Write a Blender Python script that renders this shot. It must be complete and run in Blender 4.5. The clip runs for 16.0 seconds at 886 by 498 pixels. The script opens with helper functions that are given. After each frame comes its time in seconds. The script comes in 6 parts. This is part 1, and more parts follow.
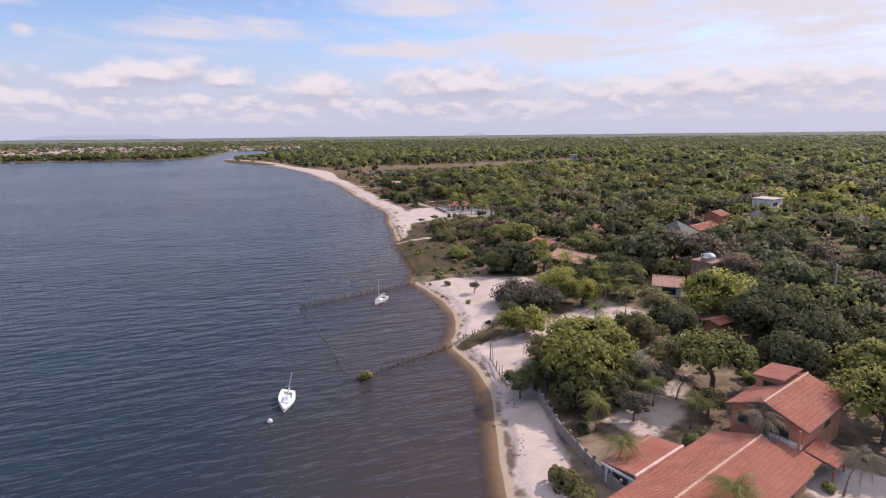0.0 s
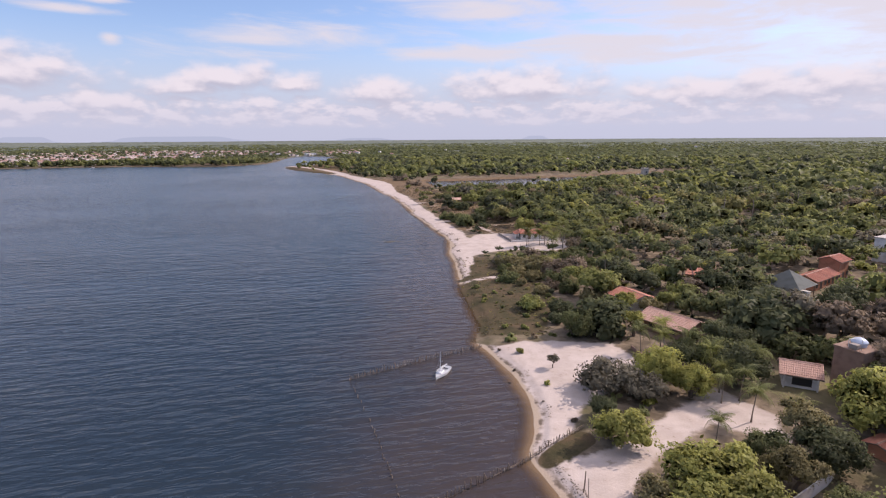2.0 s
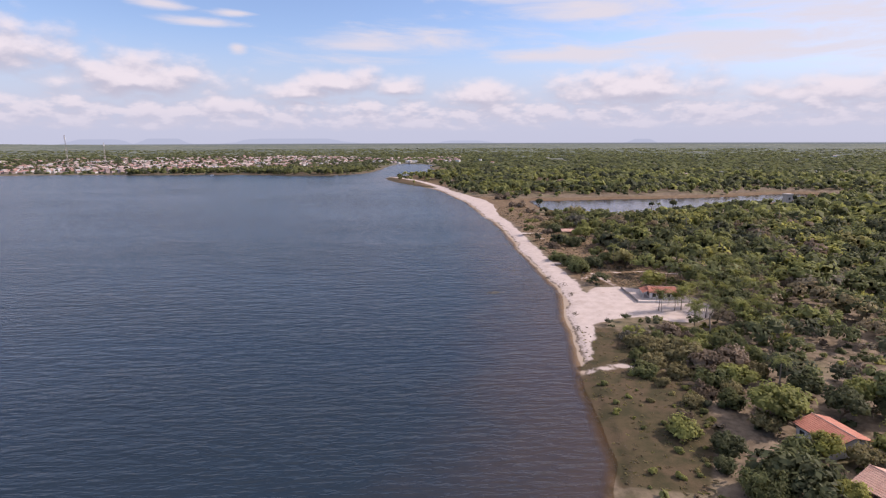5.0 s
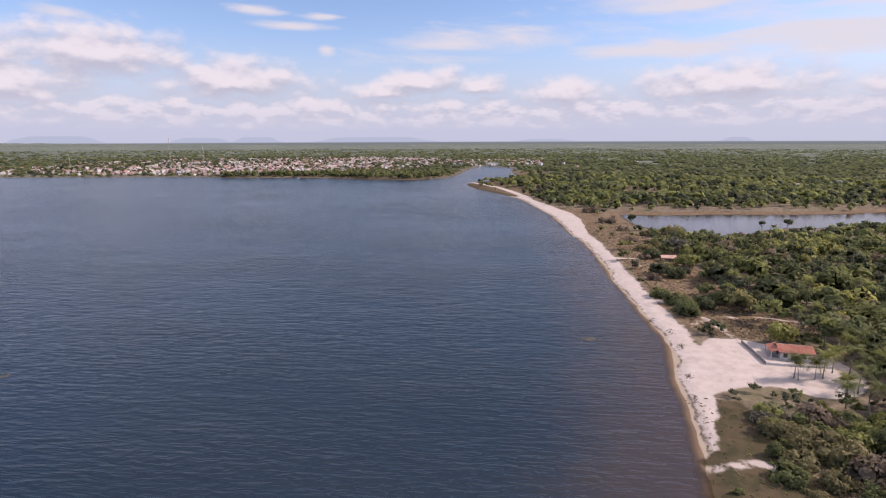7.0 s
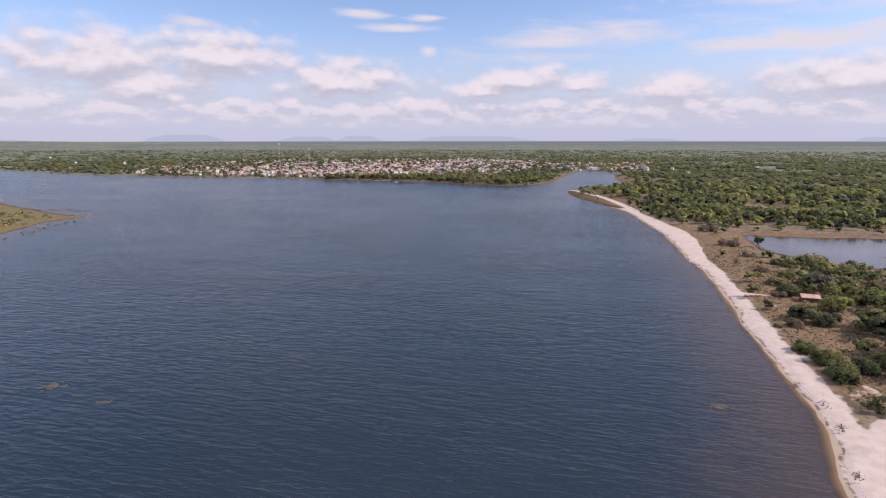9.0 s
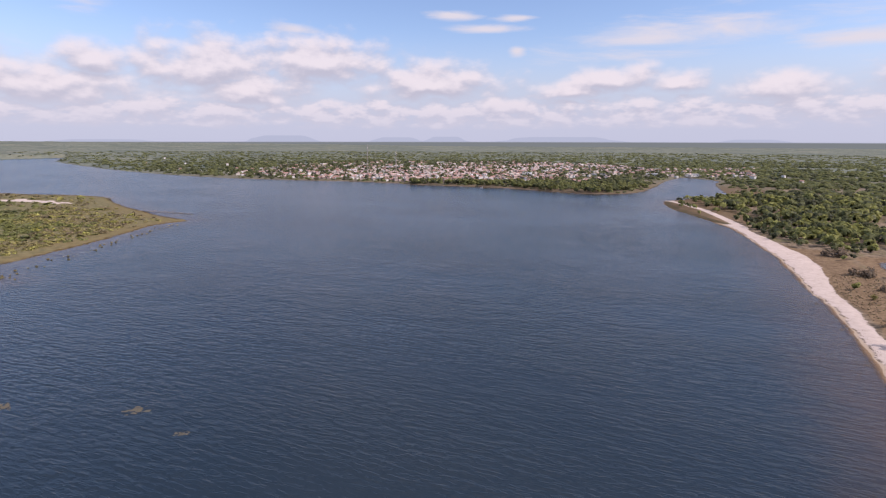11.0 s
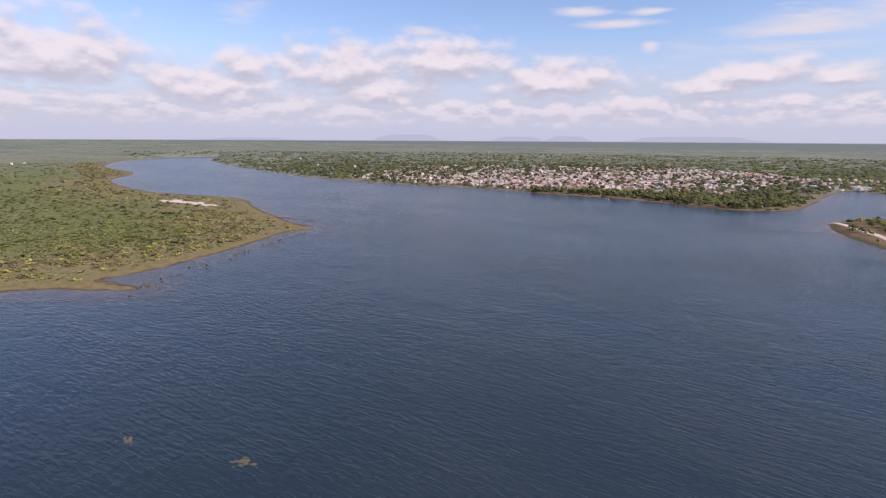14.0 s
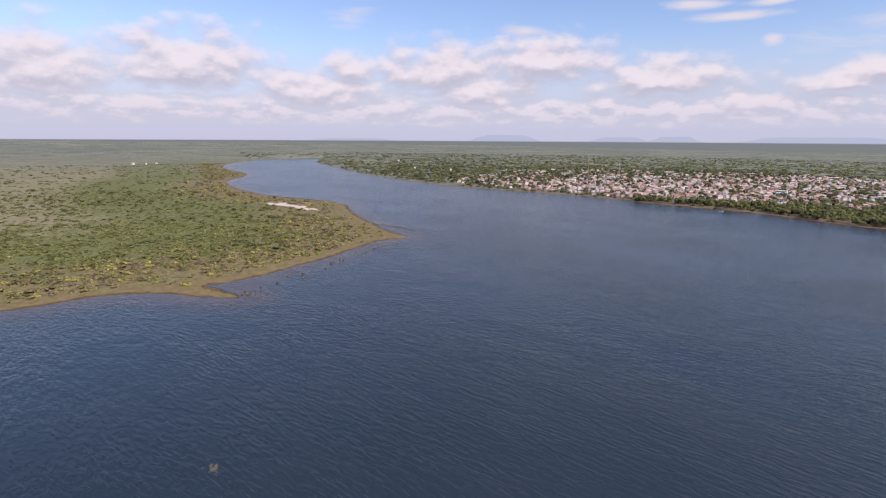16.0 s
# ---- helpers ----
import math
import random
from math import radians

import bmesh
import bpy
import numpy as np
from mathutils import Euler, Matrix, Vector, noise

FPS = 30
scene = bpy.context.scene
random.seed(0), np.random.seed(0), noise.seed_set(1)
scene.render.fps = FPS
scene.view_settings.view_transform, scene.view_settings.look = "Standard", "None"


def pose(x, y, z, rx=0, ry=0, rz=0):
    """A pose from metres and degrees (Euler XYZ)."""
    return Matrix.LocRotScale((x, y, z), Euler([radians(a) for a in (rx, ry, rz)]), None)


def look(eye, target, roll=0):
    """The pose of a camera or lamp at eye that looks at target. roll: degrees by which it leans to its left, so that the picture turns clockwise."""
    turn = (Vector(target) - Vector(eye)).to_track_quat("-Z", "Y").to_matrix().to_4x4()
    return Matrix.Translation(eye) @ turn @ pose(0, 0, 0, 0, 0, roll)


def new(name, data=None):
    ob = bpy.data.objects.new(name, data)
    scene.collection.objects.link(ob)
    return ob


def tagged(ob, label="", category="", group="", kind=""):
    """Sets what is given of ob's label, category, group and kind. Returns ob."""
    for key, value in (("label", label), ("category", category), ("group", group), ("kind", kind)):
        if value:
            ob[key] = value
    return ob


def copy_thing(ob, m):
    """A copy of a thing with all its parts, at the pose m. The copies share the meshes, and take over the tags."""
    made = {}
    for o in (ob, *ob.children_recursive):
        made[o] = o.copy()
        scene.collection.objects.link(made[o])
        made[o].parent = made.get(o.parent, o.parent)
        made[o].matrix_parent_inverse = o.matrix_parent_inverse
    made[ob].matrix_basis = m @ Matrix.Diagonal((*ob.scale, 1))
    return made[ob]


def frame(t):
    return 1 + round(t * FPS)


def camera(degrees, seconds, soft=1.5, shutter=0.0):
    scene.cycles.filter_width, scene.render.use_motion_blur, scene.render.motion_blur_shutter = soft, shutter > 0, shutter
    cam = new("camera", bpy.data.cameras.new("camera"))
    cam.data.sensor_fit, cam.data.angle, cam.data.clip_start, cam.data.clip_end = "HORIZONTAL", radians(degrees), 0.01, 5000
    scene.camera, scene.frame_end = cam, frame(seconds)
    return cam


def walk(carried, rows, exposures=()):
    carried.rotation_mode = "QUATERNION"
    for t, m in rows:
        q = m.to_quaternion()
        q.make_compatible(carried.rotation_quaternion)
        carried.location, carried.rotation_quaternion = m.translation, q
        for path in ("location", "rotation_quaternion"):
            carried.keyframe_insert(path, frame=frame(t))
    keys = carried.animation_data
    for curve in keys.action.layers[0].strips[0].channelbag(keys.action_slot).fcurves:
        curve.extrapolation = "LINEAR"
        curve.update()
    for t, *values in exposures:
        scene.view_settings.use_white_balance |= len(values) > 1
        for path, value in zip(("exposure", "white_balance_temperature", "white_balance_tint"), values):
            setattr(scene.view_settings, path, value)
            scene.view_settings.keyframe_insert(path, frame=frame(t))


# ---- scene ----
cam = camera(78.5, 16.0, soft=1.2)
# seconds, x, y, z, yaw, pitch, roll
ROWS = [
    (0.0, 0.00, 0.00, 34.00, 0.00, -11.92, -0.64),
    (0.5, -0.79, 4.68, 35.91, 2.23, -11.80, -0.56),
    (1.0, -1.60, 9.33, 37.77, 3.69, -11.76, -0.49),
    (1.5, -2.46, 13.96, 39.63, 5.10, -11.65, -0.43),
    (2.0, -3.40, 18.57, 41.45, 5.98, -11.59, -0.41),
    (2.5, -4.47, 23.20, 43.31, 7.05, -11.44, -0.43),
    (3.0, -5.69, 27.82, 45.22, 8.75, -11.37, -0.41),
    (3.5, -7.05, 32.44, 47.19, 10.45, -11.34, -0.34),
    (4.0, -8.53, 37.05, 49.26, 12.38, -11.28, -0.25),
    (6.5, -18.99, 58.56, 61.05, 22.30, -11.39, -0.24),
    (7.0, -21.58, 62.34, 63.31, 24.53, -11.40, -0.21),
    (7.5, -24.21, 66.05, 65.54, 26.92, -11.40, -0.16),
    (8.0, -26.87, 69.69, 67.73, 29.38, -11.44, -0.12),
    (8.5, -29.57, 73.25, 69.88, 32.03, -11.45, -0.08),
    (9.0, -32.30, 76.74, 72.01, 34.52, -11.47, -0.04),
    (11.5, -46.64, 90.99, 81.65, 45.60, -11.39, 0.17),
    (12.0, -49.95, 93.40, 83.71, 47.94, -11.41, 0.28),
    (12.5, -53.31, 95.74, 85.79, 50.10, -11.42, 0.35),
    (13.0, -56.72, 97.99, 87.91, 51.81, -11.43, 0.36),
    (13.5, -60.15, 100.14, 90.05, 53.57, -11.45, 0.34),
    (14.0, -63.61, 102.23, 92.19, 55.79, -11.50, 0.31),
    (14.5, -67.09, 104.28, 94.35, 58.21, -11.49, 0.32),
    (15.0, -70.58, 106.27, 96.50, 60.73, -11.51, 0.31),
    (15.5, -74.06, 108.24, 98.65, 63.09, -11.52, 0.30),
    (16.0, -77.54, 110.20, 100.79, 65.78, -11.50, 0.33),
]
walk(cam, [(t, pose(x, y, z, 90 + pitch, 0, yaw) @ pose(0, 0, 0, 0, 0, roll)) for t, x, y, z, yaw, pitch, roll in ROWS],
     [(0.0, -0.07, 6500, 24), (16.0, -0.07, 6500, 24)])

# ---- light ----
SUN_DIR = Vector((0.68, 0.36, 0.62)).normalized()
lamp = new("sun", bpy.data.lights.new("sun", "SUN"))
lamp.data.energy, lamp.data.angle, lamp.data.color = 4.9, radians(0.6), (1.0, 0.91, 0.78)
lamp.matrix_world = look((300, 160, 280), Vector((300, 160, 280)) - SUN_DIR)

world = bpy.data.worlds.new("sky")
scene.world = world
world.use_nodes = True
WT = world.node_tree
WT.nodes.clear()


def node(nt, kind, **sets):
    n = nt.nodes.new(kind)
    for key, value in sets.items():
        if key == "operation":
            n.operation = value
        elif key == "data_type":
            n.data_type = value
        elif key == "clamp":
            n.use_clamp = value
    return n


def feed(nt, sock, value):
    if isinstance(value, bpy.types.NodeSocket):
        nt.links.new(value, sock)
    else:
        sock.default_value = value


def mth(nt, op, a, b=0.0, c=0.0, clamp=False):
    n = node(nt, "ShaderNodeMath", operation=op, clamp=clamp)
    for i, v in enumerate((a, b, c)):
        feed(nt, n.inputs[i], v)
    return n.outputs[0]


def vmth(nt, op, a, b=(0, 0, 0), c=(0, 0, 0)):
    n = node(nt, "ShaderNodeVectorMath", operation=op)
    for i, v in enumerate((a, b, c)):
        if i < len(n.inputs) and n.inputs[i].type == "VECTOR":
            feed(nt, n.inputs[i], v)
    return n.outputs["Value"] if op in ("LENGTH", "DISTANCE", "DOT_PRODUCT") else n.outputs[0]


def mixc(nt, fac, a, b, blend="MIX"):
    n = nt.nodes.new("ShaderNodeMix")
    n.data_type, n.blend_type = "RGBA", blend
    feed(nt, n.inputs["Factor"], fac)
    feed(nt, n.inputs["A"], a if isinstance(a, bpy.types.NodeSocket) else (*a[:3], 1))
    feed(nt, n.inputs["B"], b if isinstance(b, bpy.types.NodeSocket) else (*b[:3], 1))
    return n.outputs["Result"]


def ramp(nt, value, lo, hi, out0=0.0, out1=1.0, smooth=True):
    n = nt.nodes.new("ShaderNodeMapRange")
    n.interpolation_type = "SMOOTHSTEP" if smooth else "LINEAR"
    feed(nt, n.inputs[0], value)
    for i, v in zip((1, 2, 3, 4), (lo, hi, out0, out1)):
        n.inputs[i].default_value = v
    return n.outputs[0]


def noise_tex(nt, vec, scale, detail=4.0, rough=0.55, distort=0.0):
    n = nt.nodes.new("ShaderNodeTexNoise")
    if vec is not None:
        nt.links.new(vec, n.inputs["Vector"])
    n.inputs["Scale"].default_value = scale
    n.inputs["Detail"].default_value = detail
    n.inputs["Roughness"].default_value = rough
    n.inputs["Distortion"].default_value = distort
    return n.outputs["Fac"]


def combine(nt, x, y, z=0.0):
    n = nt.nodes.new("ShaderNodeCombineXYZ")
    for i, v in enumerate((x, y, z)):
        feed(nt, n.inputs[i], v)
    return n.outputs[0]


# azimuth, elevation, half width, half height of each cumulus, in degrees
CUMULUS = [(-90, 6.4, 6.8, 3.0), (-101, 5.4, 5.2, 3.0), (-66, 6.4, 6.0, 2.6), (-56, 7.2, 6.6, 2.4), (-62, 4.4, 5.0, 1.7),
           (-75, 6.4, 2.6, 1.6), (-78, 4.2, 6.5, 2.0), (-44.7, 5.4, 6.2, 2.0), (-30.6, 4.6, 3.1, 1.1), (-26.5, 5.6, 3.7, 1.3),
           (-20.7, 5.2, 2.2, 1.1), (-12.3, 4.3, 3.8, 1.4), (2.2, 4.7, 7.0, 1.9), (27, 4.0, 14, 1.5), (-37.5, 3.0, 3.0, 1.0)]
# thin high cloud
CIRRUS = [(-22, 9.3, 9.5, 1.5), (-75.2, 11.3, 2.6, 0.9), (-42.5, 11.9, 2.4, 0.35), (-36, 11.6, 2.0, 0.35), (-38.5, 10.6, 3.6, 0.4),
          (30, 11.5, 30, 6.5), (-3, 12.6, 11, 1.3), (-4, 8.2, 9.5, 0.8), (12, 8.4, 12, 2.0), (-36, 8.6, 0.8, 0.45), (-58, 10.4, 2.0, 0.5)]
tc = WT.nodes.new("ShaderNodeTexCoord")
sep = WT.nodes.new("ShaderNodeSeparateXYZ")
WT.links.new(vmth(WT, "NORMALIZE", tc.outputs["Generated"]), sep.inputs[0])
AZ = mth(WT, "MULTIPLY", mth(WT, "ARCTAN2", sep.outputs[0], sep.outputs[1]), 57.2958)
EL = mth(WT, "MULTIPLY", mth(WT, "ARCSINE", sep.outputs[2]), 57.2958)


def nearest_blob(blobs, el, warp, base=1.0):
    """How far the direction lies outside the nearest cloud (0 at its middle, 1 at its rim); base above 1 flattens the underside."""
    at, best = vmth(WT, "ADD", combine(WT, AZ, el), warp), None
    for a, e, w, h in blobs:
        off = WT.nodes.new("ShaderNodeSeparateXYZ")
        WT.links.new(vmth(WT, "MULTIPLY_ADD", at, (1 / w, 1 / h, 0), (-a / w, -e / h, 0)), off.inputs[0])
        tall = mth(WT, "MAXIMUM", off.outputs[1], mth(WT, "MULTIPLY", off.outputs[1], -base))
        d = vmth(WT, "LENGTH", combine(WT, off.outputs[0], tall))
        best = d if best is None else mth(WT, "MINIMUM", best, d)
    return best


def cloud_density(el):
    at = combine(WT, mth(WT, "MULTIPLY", AZ, 0.36), mth(WT, "MULTIPLY", el, 0.62))
    billow = noise_tex(WT, at, 1.0, 6, 0.50)
    blob = nearest_blob(CUMULUS, el, (0, 0, 0), 1.6)
    heap = mth(WT, "ADD", mth(WT, "SUBTRACT", 1.24, blob), mth(WT, "MULTIPLY", mth(WT, "SUBTRACT", billow, 0.5), 2.1))
    small = noise_tex(WT, combine(WT, mth(WT, "MULTIPLY", AZ, 0.42), mth(WT, "MULTIPLY", el, 0.95), 7.3), 1.0, 6, 0.55)
    band = mth(WT, "MULTIPLY", ramp(WT, el, 0.3, 1.6), ramp(WT, el, 6.0, 2.8))
    low = mth(WT, "SUBTRACT", mth(WT, "MULTIPLY", small, mth(WT, "ADD", mth(WT, "MULTIPLY", band, 3.4), 0.2)), 1.32)
    return mth(WT, "MAXIMUM", heap, low)


dens, dens_up = cloud_density(EL), cloud_density(mth(WT, "ADD", EL, 0.75))
cover = ramp(WT, dens, -0.40, 0.75)
lit = ramp(WT, mth(WT, "SUBTRACT", dens, mth(WT, "MULTIPLY", dens_up, 0.85)), -0.36, 0.60)
streak = noise_tex(WT, combine(WT, mth(WT, "MULTIPLY", AZ, 0.10), mth(WT, "ADD", mth(WT, "MULTIPLY", EL, 0.55), mth(WT, "MULTIPLY", AZ, 0.02)), 3.1), 1.0, 6, 0.6, 0.4)
veil = ramp(WT, mth(WT, "ADD", mth(WT, "SUBTRACT", 1.15, nearest_blob(CIRRUS, EL, (0, 0, 0))), mth(WT, "MULTIPLY", mth(WT, "SUBTRACT", streak, 0.5), 3.4)), -0.3, 1.15)
# high cloud over the rest of the sky; overhead, unseen, brightened as fill light
upper = mth(WT, "MULTIPLY", ramp(WT, noise_tex(WT, vmth(WT, "MULTIPLY", tc.outputs["Generated"], (2.0, 2.0, 5.0)), 1.4, 6, 0.6), 0.47, 0.70), ramp(WT, EL, 13, 24))
zenith_fill = mth(WT, "MULTIPLY", ramp(WT, noise_tex(WT, vmth(WT, "MULTIPLY", tc.outputs["Generated"], (2.0, 2.0, 5.0)), 1.4, 6, 0.6), 0.28, 0.55), ramp(WT, EL, 34, 56))
upper = mth(WT, "MAXIMUM", upper, zenith_fill)
sky = WT.nodes.new("ShaderNodeTexSky")
sky.sky_type, sky.sun_disc = "NISHITA", False
sky.sun_elevation, sky.sun_rotation = math.asin(SUN_DIR.z), math.atan2(SUN_DIR.x, SUN_DIR.y)
sky.air_density, sky.dust_density, sky.ozone_density = 1.0, 0.6, 2.0
blue = mixc(WT, 1.0, sky.outputs[0], (0.152, 0.160, 0.172), "MULTIPLY")
milky = mixc(WT, mth(WT, "MULTIPLY", ramp(WT, EL, 11.0, 1.0), 0.95), blue, (0.555, 0.615, 0.745))
# the last colour overbrightens the unseen zenith to lift shade on the land
high = mixc(WT, mth(WT, "MULTIPLY", mth(WT, "MAXIMUM", veil, mth(WT, "MULTIPLY", upper, 0.70)), 0.95), milky, mixc(WT, ramp(WT, EL, 35, 65), (0.765, 0.770, 0.80), (1.75, 1.70, 1.68)))
heap_colour = mixc(WT, lit, (0.54, 0.56, 0.64), (0.87, 0.84, 0.85))
heap_colour = mixc(WT, mth(WT, "MULTIPLY", ramp(WT, EL, 5.0, 0.5), 0.84), heap_colour, (0.630, 0.668, 0.762))
full = mixc(WT, mth(WT, "MULTIPLY", cover, 0.93), high, heap_colour)
bg = WT.nodes.new("ShaderNodeBackground")
bg.inputs["Strength"].default_value = 1.0
# faint table hills far off, painted in the sky with haze as colour
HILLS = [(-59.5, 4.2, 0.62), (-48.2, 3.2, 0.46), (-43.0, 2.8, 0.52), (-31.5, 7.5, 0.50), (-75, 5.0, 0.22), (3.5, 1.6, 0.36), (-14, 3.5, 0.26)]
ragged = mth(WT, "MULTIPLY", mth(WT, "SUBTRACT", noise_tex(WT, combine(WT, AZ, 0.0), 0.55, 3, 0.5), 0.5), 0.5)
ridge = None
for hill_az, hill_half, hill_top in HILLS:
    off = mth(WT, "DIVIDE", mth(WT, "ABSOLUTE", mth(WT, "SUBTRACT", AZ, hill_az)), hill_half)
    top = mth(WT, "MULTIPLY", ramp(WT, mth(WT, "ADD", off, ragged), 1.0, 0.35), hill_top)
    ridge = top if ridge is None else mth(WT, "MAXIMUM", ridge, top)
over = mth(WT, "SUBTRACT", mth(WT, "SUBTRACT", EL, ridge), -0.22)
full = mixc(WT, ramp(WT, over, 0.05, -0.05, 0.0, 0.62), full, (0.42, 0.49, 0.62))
# land beyond the ground sheet, up to the true horizon, haze in its colour
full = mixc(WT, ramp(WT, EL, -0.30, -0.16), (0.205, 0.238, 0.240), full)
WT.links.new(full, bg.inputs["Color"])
wout = WT.nodes.new("ShaderNodeOutputWorld")
WT.links.new(bg.outputs[0], wout.inputs["Surface"])

# ---- materials ----


def material(name):
    m = bpy.data.materials.new(name)
    m.use_nodes = True
    nt = m.node_tree
    return m, nt, nt.nodes["Principled BSDF"]


def attr(nt, name):
    n = nt.nodes.new("ShaderNodeAttribute")
    n.attribute_name = name
    return n.outputs["Fac"]


def where(nt):
    return nt.nodes.new("ShaderNodeNewGeometry").outputs["Position"]


def bump(nt, bsdf, height, strength, dist):
    b = nt.nodes.new("ShaderNodeBump")
    b.inputs["Strength"].default_value, b.inputs["Distance"].default_value = strength, dist
    nt.links.new(height, b.inputs["Height"])
    nt.links.new(b.outputs[0], bsdf.inputs["Normal"])


def plain(name, colour, rough=0.7, dirt=(0.5, 0.45, 0.4), amount=0.35, scale=1.2, grain=14.0, metal=0.0, relief=0.15):
    """A painted or worn surface: large stains and fine grain over one base colour."""
    m, nt, b = material(name)
    p = where(nt)
    stain = ramp(nt, noise_tex(nt, p, scale, 5, 0.6), 0.42, 0.75)
    fine = noise_tex(nt, p, grain, 3, 0.6)
    worn = tuple(c * d for c, d in zip(colour, dirt))
    col = mixc(nt, mth(nt, "MULTIPLY", stain, amount * 2), colour, worn)
    col = mixc(nt, mth(nt, "MULTIPLY", fine, 0.5), col, tuple(c * 0.7 for c in colour))
    nt.links.new(col, b.inputs["Base Color"])
    b.inputs["Roughness"].default_value, b.inputs["Metallic"].default_value = rough, metal
    bump(nt, b, fine, relief, 0.02)
    return m


def tile_material(name, colour, dark):
    m, nt, b = material(name)
    p = where(nt)
    rnd = nt.nodes.new("ShaderNodeObjectInfo").outputs["Random"]
    a = ramp(nt, noise_tex(nt, p, 0.55, 5, 0.65), 0.35, 0.7)
    f = noise_tex(nt, p, 5.0, 3, 0.6)
    col = mixc(nt, a, colour, dark)
    col = mixc(nt, mth(nt, "MULTIPLY", ramp(nt, f, 0.45, 0.75), 0.6), col, tuple(c * 0.45 for c in colour))
    col = mixc(nt, mth(nt, "MULTIPLY", rnd, 0.3), col, dark)
    nt.links.new(col, b.inputs["Base Color"])
    b.inputs["Roughness"].default_value = 0.85
    return m


def foliage_material():
    m, nt, b = material("foliage")
    tone = attr(nt, "tone")
    r = nt.nodes.new("ShaderNodeValToRGB")
    # blue is raised in every stop: haze put into the leaf colour
    stops = [(0.0, (0.086, 0.094, 0.056)), (0.2, (0.150, 0.164, 0.071)), (0.4, (0.234, 0.244, 0.083)), (0.55, (0.375, 0.365, 0.104)),
             (0.7, (0.248, 0.210, 0.114)), (0.85, (0.230, 0.178, 0.130)), (1.0, (0.205, 0.190, 0.135))]
    while len(r.color_ramp.elements) < len(stops):
        r.color_ramp.elements.new(0.5)
    for e, (pos, c) in zip(r.color_ramp.elements, stops):
        e.position, e.color = pos, (*c, 1)
    nt.links.new(tone, r.inputs[0])
    geo = nt.nodes.new("ShaderNodeNewGeometry")
    leaf = ramp(nt, geo.outputs["Random Per Island"], 0, 1, 0.80, 1.2, False)
    patch = ramp(nt, noise_tex(nt, geo.outputs["Position"], 0.16, 3, 0.6), 0.3, 0.7, 0.75, 1.3)
    each = ramp(nt, nt.nodes.new("ShaderNodeObjectInfo").outputs["Random"], 0, 1, 0.85, 1.15, False)
    k = mth(nt, "MULTIPLY", mth(nt, "MULTIPLY", leaf, patch), each)
    col = vmth(nt, "MULTIPLY", r.outputs[0], combine(nt, k, k, k))
    nt.links.new(col, b.inputs["Base Color"])
    b.inputs["Roughness"].default_value = 0.62
    b.inputs["Specular IOR Level"].default_value = 0.14
    tr = nt.nodes.new("ShaderNodeBsdfTranslucent")
    nt.links.new(col, tr.inputs["Color"])
    mx = nt.nodes.new("ShaderNodeMixShader")
    mx.inputs[0].default_value = 0.48
    nt.links.new(b.outputs[0], mx.inputs[1])
    nt.links.new(tr.outputs[0], mx.inputs[2])
    nt.links.new(mx.outputs[0], nt.nodes["Material Output"].inputs["Surface"])
    return m


